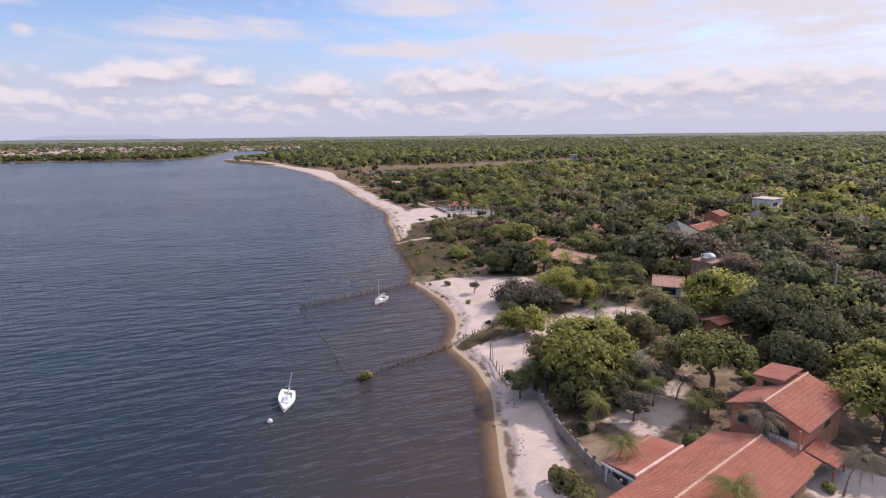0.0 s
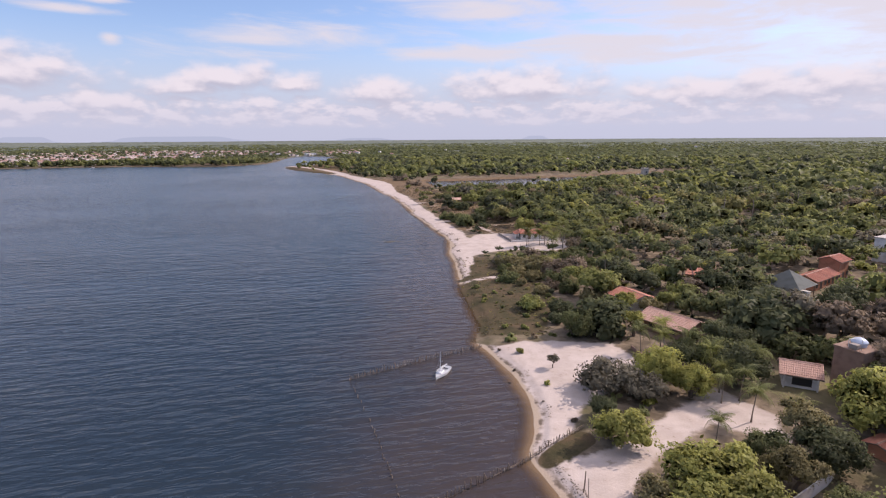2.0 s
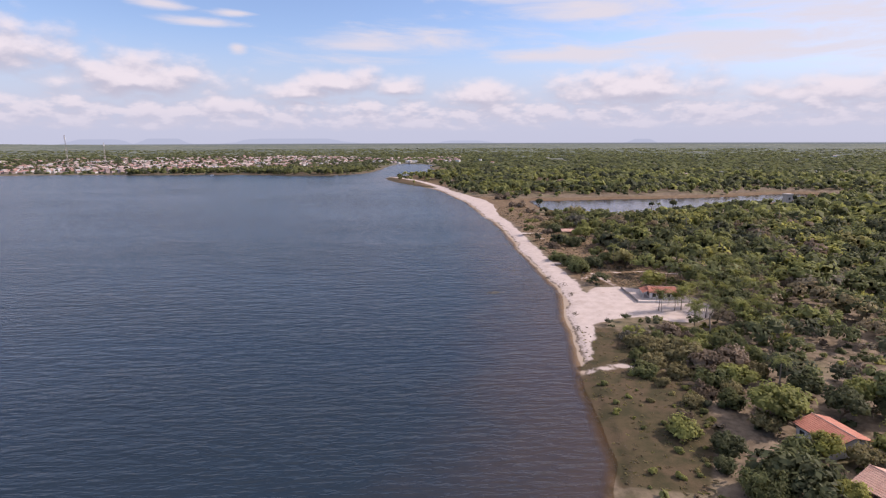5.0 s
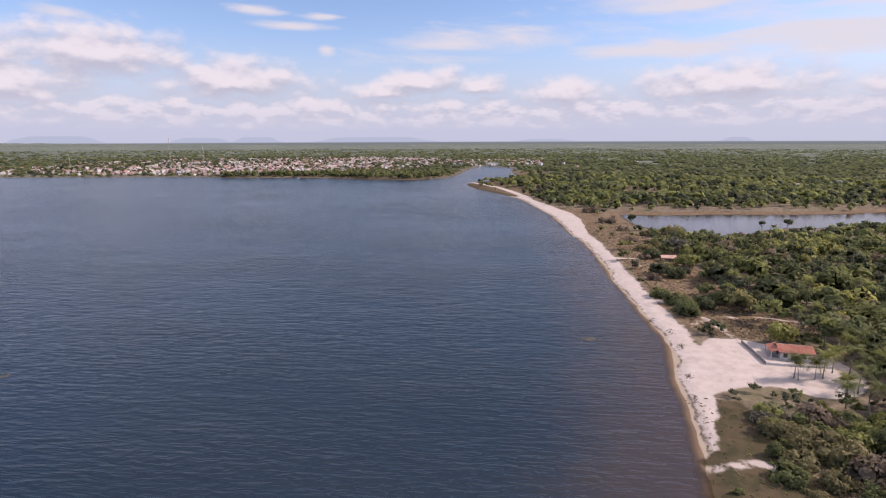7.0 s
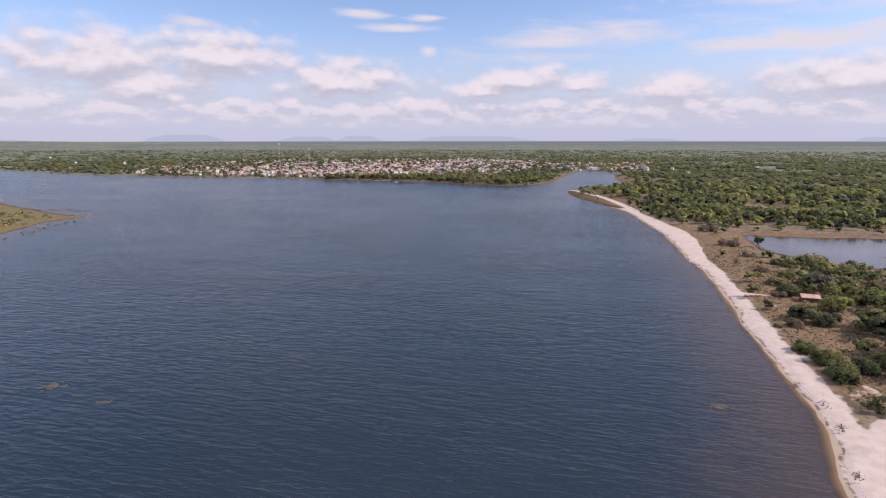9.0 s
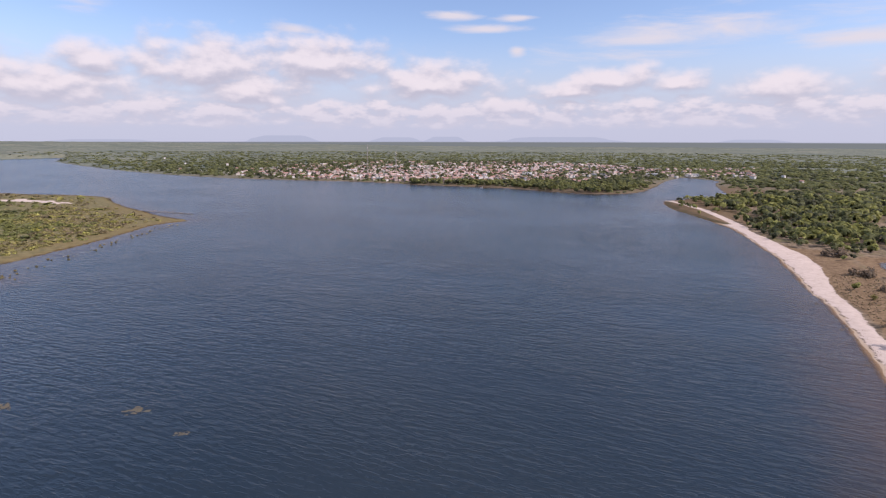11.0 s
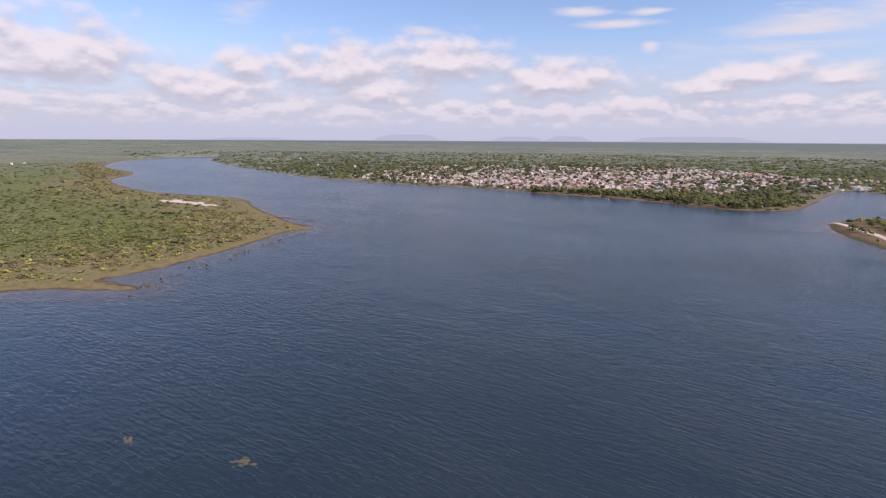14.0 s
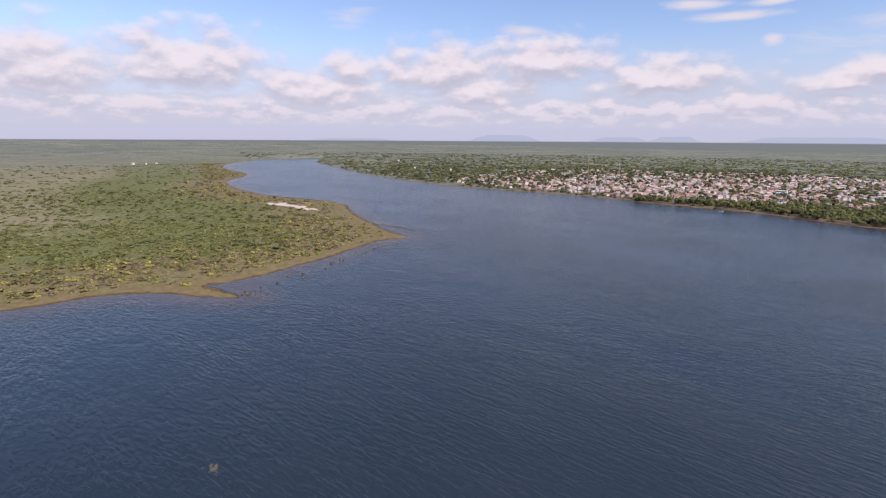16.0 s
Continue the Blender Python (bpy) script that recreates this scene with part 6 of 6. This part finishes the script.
    part("rudder", bm_box(-0.56 * length, -0.5 * length, -0.03, 0.03, -0.5, 0.55), GREY_DECK, b)
    for dx, dy in ((0.49, 0), (0.14, 0.47), (0.14, -0.47)):
        part("stay", bm_tube([(0.16 * length, 0, 4.5), (dx * length, dy * beam, 0.6)], [0.012, 0.012], 4), ALU, b)
    return b


sailboat(-20.7, 65.0, -80, 5.6, 2.2, -14, "small white sailboat at anchor with bare mast", WHITE_HULL)
sailboat(-13.2, 108.6, -107, 5.4, 2.0, -2, "small white sailboat moored beside the stakes", GREY_DECK)
buoy = thing("buoy", pose(-21.3, 60.3, 0.05), "white mooring buoy afloat", "buoy")
part("float", mesh_quads("float", (BALL2 * np.array([0.34, 0.34, 0.42])).reshape(-1, 3), np.arange(96).reshape(24, 4), [WHITE_HULL]), WHITE_HULL, buoy)
part("ring", bm_tube([(0, 0, 0.38), (0, 0.03, 0.56)], [0.05, 0.04], 6), ALU, buoy)
sailboat(-622.8, 796.0, 30, 6.0, 2.2, 0, "tiny white sailboat off the town's shore", WHITE_HULL)

# ---- shrubs, weed, grass ----
shrub(-11.4, 72.3, 1.35, 0.52, "bright green mangrove bush standing in the water", "bush", -0.1)
for x, y, r, tone in ((-3, 119.5, 0.5, 0.86), (1, 118, 1.0, 0.5), (-0.3, 111, 0.45, 0.86), (-1.2, 106.5, 0.4, 0.86), (8, 93, 0.7, 0.86), (5, 104.6, 0.7, 0.5), (0, 101, 0.3, 0.86), (4, 99, 0.3, 0.86)):
    shrub(x, y, r, tone, "low dry tuft on the sand" if tone > 0.8 else "young green shrub on the sand")
tree("grey", 6.6, 111.5, 1.25, 2.6)
for x, y, r in ((26.5, 52.6, 1.5), (28.2, 53.4, 1.3), (11.4, 46.5, 2.2), (12.6, 44.2, 1.7), (35.5, 44.6, 0.9)):
    shrub(x, y, r, 0.30 if x > 20 else 0.66, "leafy green garden shrub" if x > 20 else "rounded olive bush on the beach")


def tufts(name, label, poly_pts, n, seed, tall, tone, zone):
    """Grass clumps: small crossed blades."""
    gg = np.random.default_rng(seed)
    lo, hi = np.min(poly_pts, 0), np.max(poly_pts, 0)
    P = gg.uniform(lo, hi, (n, 2))
    P = P[zone(P)]
    z = ground_z(P)
    n = len(P)
    q = []
    for k in range(3):
        a = gg.uniform(0, math.pi, n)
        w, h = gg.uniform(0.15, 0.4, n), gg.uniform(0.5, 1.0, n) * tall
        dx, dy = np.cos(a) * w, np.sin(a) * w
        lx, ly = gg.normal(0, 0.15, n) * tall, gg.normal(0, 0.15, n) * tall
        q.append(np.stack([np.stack([P[:, 0] - dx, P[:, 1] - dy, z - 0.05], 1), np.stack([P[:, 0] + dx, P[:, 1] + dy, z - 0.05], 1),
                           np.stack([P[:, 0] + dx * 1.3 + lx, P[:, 1] + dy * 1.3 + ly, z + h], 1), np.stack([P[:, 0] - dx * 1.1 + lx, P[:, 1] - dy * 1.1 + ly, z + h * 0.8], 1)], 1))
    q = np.concatenate(q)
    me = mesh_quads(name, q.reshape(-1, 3), np.arange(len(q) * 4).reshape(-1, 4), [FOLIAGE], dict(tone=np.clip(np.repeat(gg.normal(tone, 0.08, len(q)), 4), 0, 1)))
    tagged(new(name, me), label, "grass", kind="stuff")


tufts("marsh_grass", "short olive marsh grass on the bank", MARSH, 600, 5, 0.2, 0.72, lambda P: (lake_dist(P) > 0.4) & (signed(P, MARSH) > -1))
tufts("dry_grass", "dry brown grass beside the beach house", BROWN_LOT, 2200, 6, 0.25, 0.84, lambda P: (zones(P)["sand"] < -0.6) & (signed(P, BROWN_LOT) > -2))
tufts("strip_grass", "dry grass strip behind the beach", [(-90, 280), (10, 480)], 5000, 8, 0.4, 0.8, lambda P: (zones(P)["sand"] < -0.6) & (zones(P)["dry"] > 0.5) & (lake_dist(P) > 3))

gm = np.random.default_rng(19)
for P in gm.uniform((-15, 127), (11, 178), (150, 2)):
    d = float(lake_dist(P[None])[0])
    if signed(P[None], MARSH)[0] > -0.5 and d > 1.5 and gm.uniform() < np.interp(P[0] - np.interp(P[1], [127, 178], [-8, -15]), [0, 8, 18], [0.12, 0.3, 0.75]):
        shrub(float(P[0]), float(P[1]), float(gm.uniform(0.4, 1.3)), float(gm.choice([0.3, 0.44, 0.66])), "low olive bush on the marshy shore", "bush")


def weed_line():
    """Dark dried weed left along the beach."""
    gg = np.random.default_rng(14)
    line = np.array([p for p in smooth_line(EAST, 12) if 42 < p[1] < 620])
    idx = gg.integers(0, len(line), 5000)
    P = line[idx] + gg.normal(0, 1.0, (5000, 2))
    P[:, 0] += np.interp(P[:, 1], [40, 120, 300, 600], [2.6, 2.4, 3.0, 5.0])
    d = lake_dist(P)
    P = P[(d > 1.5) & (d < 3.0) & (fbm(P[:, 0] / 3, P[:, 1] / 3, 71) > 0.56)]
    s = gg.uniform(0.04, 0.12, len(P))
    q = BALL1[None] * (s[:, None, None, None] * np.array([1.5, 1.2, 0.22])) + np.column_stack([P, ground_z(P)])[:, None, None, :]
    q = q.reshape(-1, 4, 3)
    tagged(new("dried_weed", mesh_quads("dried_weed", q.reshape(-1, 3), np.arange(len(q) * 4).reshape(-1, 4), [WEED])), "dark dried weed washed up along the beach", "weed", kind="stuff")


weed_line()


def weed_heap(x, y, r, seed):
    """A heap of washed-up weed at the waterline: many small flat lumps."""
    gg = np.random.default_rng(seed)
    n = 46
    P = np.array([x, y]) + np.stack([gg.normal(0, 0.35 * r, n), gg.normal(0, 0.8 * r, n)], 1)
    z = np.maximum(ground_z(P), 0.0)
    s = gg.uniform(0.08, 0.24, n)
    q = BALL1[None] * (s[:, None, None, None] * np.array([1.3, 1.8, 0.3])) + np.column_stack([P, z])[:, None, None, :]
    return q.reshape(-1, 4, 3)



HEAPS = ((-58, 328, 2.4), (-37, 277, 2.0), (-31, 260, 2.0), (-24, 250, 2.2), (-20.5, 236, 1.6), (-17, 200, 1.8), (-18, 214, 1.2), (-71, 368, 2.4), (-86, 404, 2.2), (-48, 303, 1.8))
heaps = np.concatenate([weed_heap(x, y, r, 500 + i) for i, (x, y, r) in enumerate(HEAPS)])
tagged(new("weed_heaps", mesh_quads("weed_heaps", heaps.reshape(-1, 3), np.arange(len(heaps) * 4).reshape(-1, 4), [WEED])), "dark heaps of washed-up weed at the waterline", "weed", kind="stuff")

# ---- the town across the water ----
TOWN_WALLS = [plain("town_%s" % n, c, 0.85, scale=0.3) for n, c in (("white", (0.74, 0.73, 0.71)), ("cream", (0.56, 0.52, 0.48)), ("pink", (0.46, 0.36, 0.33)), ("ochre", (0.34, 0.28, 0.24)))]


def town_template(i):
    gg = random.Random(i)
    lx, ly, hh = gg.uniform(5, 10), gg.uniform(4.5, 7), gg.choice([3.0, 3.2, 3.4, 6.2])
    t = thing("town_house", pose(0, 0, -600), "small %s house with a %s roof in the town" % (["white", "cream", "pink", "ochre"][i % 4], "flat pale" if i % 5 == 4 else "clay tile"), "house", "houses of the town")
    part("wall", bm_box(-lx / 2, lx / 2, -ly / 2, ly / 2, -0.5, hh), TOWN_WALLS[i % 4], t)
    if i % 5 == 4:
        part("roof", bm_box(-lx / 2 - 0.2, lx / 2 + 0.2, -ly / 2 - 0.2, ly / 2 + 0.2, hh, hh + 0.4), CONCRETE, t)
    else:
        bm = bmesh.new()
        a, b, r = lx / 2 + 0.5, ly / 2 + 0.5, 0.28 * ly
        v = [bm.verts.new(p) for p in ((-a, -b, hh), (a, -b, hh), (a, b, hh), (-a, b, hh), (-a * 0.8, 0, hh + r), (a * 0.8, 0, hh + r))]
        for f in ((0, 1, 5, 4), (2, 3, 4, 5), (1, 2, 5), (3, 0, 4), (3, 2, 1, 0)):
            bm.faces.new([v[k] for k in f])
        part("roof", bm, (TILE_DUST, TILE_TOWN, TILE_TOWN)[i % 3], t)
    for x in (-lx / 4, lx / 4):
        part("window", bm_box(x - 0.6, x + 0.6, -ly / 2 - 0.03, -ly / 2 + 0.05, 0.8, 2.2), DARK, t)
    return t


TOWN_T = [town_template(i) for i in range(16)]
gt = np.random.default_rng(77)
spots = []
for _ in range(20000):
    x, y = gt.uniform(-1620, -440), gt.uniform(650, 1700)
    spots.append((x, y))
S = np.array(spots)
zt = zones(S)
near_front = np.clip(1.35 - np.abs(zt["shore"] - 150) / 600, 0.15, 1)
core = np.exp(-((S[:, 0] + 890) / 250) ** 2) * np.clip((fbm(S[:, 0] / 55, S[:, 1] / 55, 93) - 0.28) * 3.4, 0.12, 1)
S = S[inside(S, TOWN) & (zt["shore"] > np.interp(S[:, 0], [-800, -790, -720, -600], [14, 20, 36, 112])) & (gt.uniform(0, 1, len(S)) < 1.0 * near_front * (0.16 + 0.84 * core))]
placed = []
for x, y in S:
    # streets run along and across the shore
    c, s = math.cos(0.35), math.sin(0.35)
    u, v = x * c - y * s, x * s + y * c
    if (u % 62) < 7 or (v % 48) < 6:
        continue
    if all((x - a) ** 2 + (y - b) ** 2 > 74 for a, b in placed):
        placed.append((x, y))
    if len(placed) >= 2700:
        break
placed.sort(key=lambda p: math.hypot(p[0] + 60, p[1] - 100))
for x, y in placed[:270]:
    copy_thing(TOWN_T[int(gt.integers(0, 16))], pose(x, y, height_at(x, y), 0, 0, -20 + 90 * int(gt.integers(0, 4)) + gt.normal(0, 4)))


def town_rest(spots):
    """The houses further back, joined: walls and hipped or flat roofs."""
    V, F, slot = [], [], []
    box = np.array([(-1, -1, 0), (1, -1, 0), (1, 1, 0), (-1, 1, 0), (-1, -1, 1), (1, -1, 1), (1, 1, 1), (-1, 1, 1)], float)
    sides = [(0, 1, 5, 4), (1, 2, 6, 5), (2, 3, 7, 6), (3, 0, 4, 7)]
    for x, y in spots:
        lx, ly, hh = gt.uniform(2.6, 5.8), gt.uniform(2.2, 3.9), gt.choice([2.6, 2.9, 3.2, 5.0])
        a = radians(-20 + 90 * int(gt.integers(0, 2)) + gt.normal(0, 5))
        rot = np.array([[math.cos(a), math.sin(a), 0], [-math.sin(a), math.cos(a), 0], [0, 0, 1]])
        org = np.array([x, y, height_at(x, y)])
        n = len(V)
        flat = gt.uniform() < 0.2
        top = np.array([(-1.1, -1.1, 1), (1.1, -1.1, 1), (1.1, 1.1, 1), (-1.1, 1.1, 1)]) * (lx, ly, hh)
        ridge = np.array([(-0.8 * lx, 0, hh + 0.5 * ly), (0.8 * lx, 0, hh + 0.5 * ly)]) if not flat else None
        pts = list((box * (lx, ly, hh)) @ rot + org) + list(top @ rot + org)
        k = int(gt.choice([0, 0, 0, 1, 1, 2, 2, 3]))
        F += [tuple(n + i for i in f) for f in sides]
        slot += [k] * 4
        if flat:
            F.append((n + 8, n + 9, n + 10, n + 11))
            slot.append(6)
        else:
            pts += list(ridge @ rot + org)
            r = int(gt.choice([4, 4, 5, 5, 5, 6]))
            F += [(n + 8, n + 9, n + 13, n + 12), (n + 10, n + 11, n + 12, n + 13), (n + 9, n + 10, n + 13, n + 13), (n + 11, n + 8, n + 12, n + 12)]
            slot += [r] * 4
        V += pts
    me = bpy.data.meshes.new("town_houses")
    me.from_pydata([tuple(v) for v in V], [], [tuple(dict.fromkeys(f)) for f in F])
    for m in (*TOWN_WALLS, TILE_DUST, TILE_TOWN, CONCRETE):
        me.materials.append(m)
    me.polygons.foreach_set("material_index", slot)
    tagged(new("town_houses", me), "low white and pink houses with tile roofs, further back in the town", "houses", kind="stuff")


# scattered houses east of the town, behind the inlet
east_spots = []
for _ in range(400):
    x, y = gt.uniform(-680, -340), gt.uniform(1240, 1800)
    if inside(np.array([[x, y]]), [(-540, 1240), (-365, 1385), (-440, 1780), (-660, 1450)])[0] and all((x - a) ** 2 + (y - b) ** 2 > 170 for a, b in east_spots + placed):
        east_spots.append((x, y))
town_rest(placed[270:] + east_spots[:150])
for x, y, k in ((-340, 1300, 0), (-300, 1360, 4), (-420, 1420, 8), (-250, 1260, 1), (-500, 1420, 3), (-1600, 820, 0), (-1750, 760, 4), (-1420, 760, 2), (150, 900, 4), (90, 820, 0), (420, 1500, 4),
                (-1700, 1000, 1), (-2300, 900, 0), (-1900, 700, 5), (-1480, 640, 8), (300, 1000, 9), (-150, 1500, 4), (600, 1800, 0), (-2331, -99, 0), (-2313, -57, 4), (-2391, -28, 8)):
    copy_thing(TOWN_T[k], pose(x, y, height_at(x, y) + 2, 0, 0, -20))


def hall(x, y, lx, ly, turn):
    h = thing("hall", pose(x, y, height_at(x, y), 0, 0, turn), "large white flat-roofed hall in the town", "building", "large buildings of the town")
    part("wall", bm_box(-lx / 2, lx / 2, -ly / 2, ly / 2, -0.5, 5.2), TOWN_WALLS[0], h)
    part("roof", bm_box(-lx / 2 - 0.4, lx / 2 + 0.4, -ly / 2 - 0.4, ly / 2 + 0.4, 5.2, 5.7), WALL_WHITE, h)
    for i in range(4):
        u = lx * (-0.36 + 0.24 * i)
        part("window", bm_box(u - 0.9, u + 0.9, -ly / 2 - 0.04, -ly / 2 + 0.05, 1.2, 3.2), DARK, h)


for i, (x, y) in enumerate([(-728, 1081), (-612, 929), (-960, 1623), (-807, 1528), (-791, 1359), (-1231, 1347), (-861, 1159), (-1141, 922), (-613, 1185), (-917, 1408), (-657, 893), (-1298, 1402), (-758, 1123), (-540, 1290), (-470, 1340), (-834, 1422), (-700, 1240), (-1010, 1180), (-1195, 1090), (-905, 985)]):
    hall(x, y, 20 + 3 * (i % 3), 9 + 2 * (i % 2), 22 + 8 * (i % 4))


def lattice_mast(x, y, h, label):
    m = thing("radio_mast", pose(x, y, height_at(x, y)), label, "radio mast")
    for k in range(3):
        a = 2 * math.pi * k / 3
        part("leg", bm_tube([(1.9 * math.cos(a), 1.9 * math.sin(a), 0), (0.6 * math.cos(a), 0.6 * math.sin(a), h)], [0.24, 0.16], 5), CONCRETE, m)
    bm = bmesh.new()
    n = int(h / 3)
    for i in range(n):
        for k in range(3):
            t0, t1 = i / n, (i + 1) / n
            a, b = 2 * math.pi * k / 3, 2 * math.pi * (k + 1) / 3
            r0, r1 = 1.9 - 1.3 * t0, 1.9 - 1.3 * t1
            bm_tube([(r0 * math.cos(a), r0 * math.sin(a), h * t0), (r1 * math.cos(b), r1 * math.sin(b), h * t1)], [0.10, 0.10], 4, bm)
    part("bracing", bm, CONCRETE, m)
    part("antenna", bm_box(-0.9, 0.9, -0.5, 0.5, h * 0.86, h * 0.93), WALL_WHITE, m)


lattice_mast(-1037, 888, 66, "tall pale lattice radio mast over the town")
lattice_mast(-1048, 985, 51, "grey lattice radio mast behind the town")
lattice_mast(-1259, 814, 27, "thin radio mast at the town's edge")


# ---- weed mats, clumps and drowned sticks in the water ----
def floating_mat(x, y, r, seed, z=0.02):
    """A loose drift of weed: many small ragged patches close together."""
    gg = np.random.default_rng(seed)
    n, V, F = 9, [], []
    a = np.linspace(0, 2 * math.pi, n, endpoint=False)
    for k in range(26):
        u, v = gg.normal(0, 0.62 * r), gg.normal(0, 0.34 * r)
        size = r * gg.uniform(0.06, 0.26) * math.exp(-0.25 * (u * u + 3 * v * v) / (r * r))
        edge = size * gg.uniform(0.55, 1.3, n)
        base = len(V)
        V += [(u + 1.5 * edge[i] * math.cos(a[i]), v + edge[i] * math.sin(a[i]), -0.05) for i in range(n)]
        V += [(u + 0.9 * edge[i] * math.cos(a[i]), v + 0.6 * edge[i] * math.sin(a[i]), 0.03 + 0.03 * gg.uniform()) for i in range(n)]
        F += [(base + i, base + (i + 1) % n, base + n + (i + 1) % n, base + n + i) for i in range(n)]
        F.append(tuple(base + n + i for i in range(n)))
    me = bpy.data.meshes.new("weed_mat")
    me.from_pydata(V, [], F)
    me.materials.append(MAT)
    ob = tagged(new("weed_mat", me), "loose tan drift of weed at the water's surface", "water weed", kind="stuff")
    ob.matrix_world = pose(x, y, z, 0, 0, gg.uniform(0, 60))
    return ob


for i, (x, y, r) in enumerate(((-212.6, 134.5, 4.2), (-244.6, 107.8, 3.2), (-189.7, 138.7, 2.0), (-47.3, 232.9, 2.6))):
    floating_mat(x, y, r, 300 + i)
for i in range(60):
    t = gt.uniform(0, 1) ** 1.6
    x, y = -443 - 150 * t + abs(gt.normal(0, 7)), 126 + 165 * t + gt.normal(0, 4)
    if lake_dist(np.array([[x, y]]))[0] < 1.0:
        shrub(float(x), float(y), float(gt.uniform(0.35, 1.1)), 0.68, "low olive clump of sedge in the shallows", "sedge", -0.2)
stake_fence("driftwood_stakes", [(-702, 300), (-672, 313), (-643, 326)], 0.8, "dark drowned stakes off the marshy point", 2, 1.9)
stake_fence("driftwood_stakes", [(-902, 300), (-893, 310), (-885, 319)], 0.8, "dark drowned stakes off the sandy bank", 2, 2.2)
for i in range(9):
    t = i / 8
    floating_mat(-702 + 70 * t, 300 + 32 * t + 2 * math.sin(5 * t), 1.9 + 0.5 * math.cos(9 * t), 340 + i)
for i in range(4):
    floating_mat(-862 + 7 * i, 300 + 6 * i, 2.0, 360 + i)

# the first ones of each kind, from which the others were copied, are put away
for t in [t for t, _ in TEMPLATES.values()] + list(SHRUB_T.values()) + PALM_T + TOWN_T:
    for ob in (*t.children_recursive, t):
        bpy.data.objects.remove(ob)
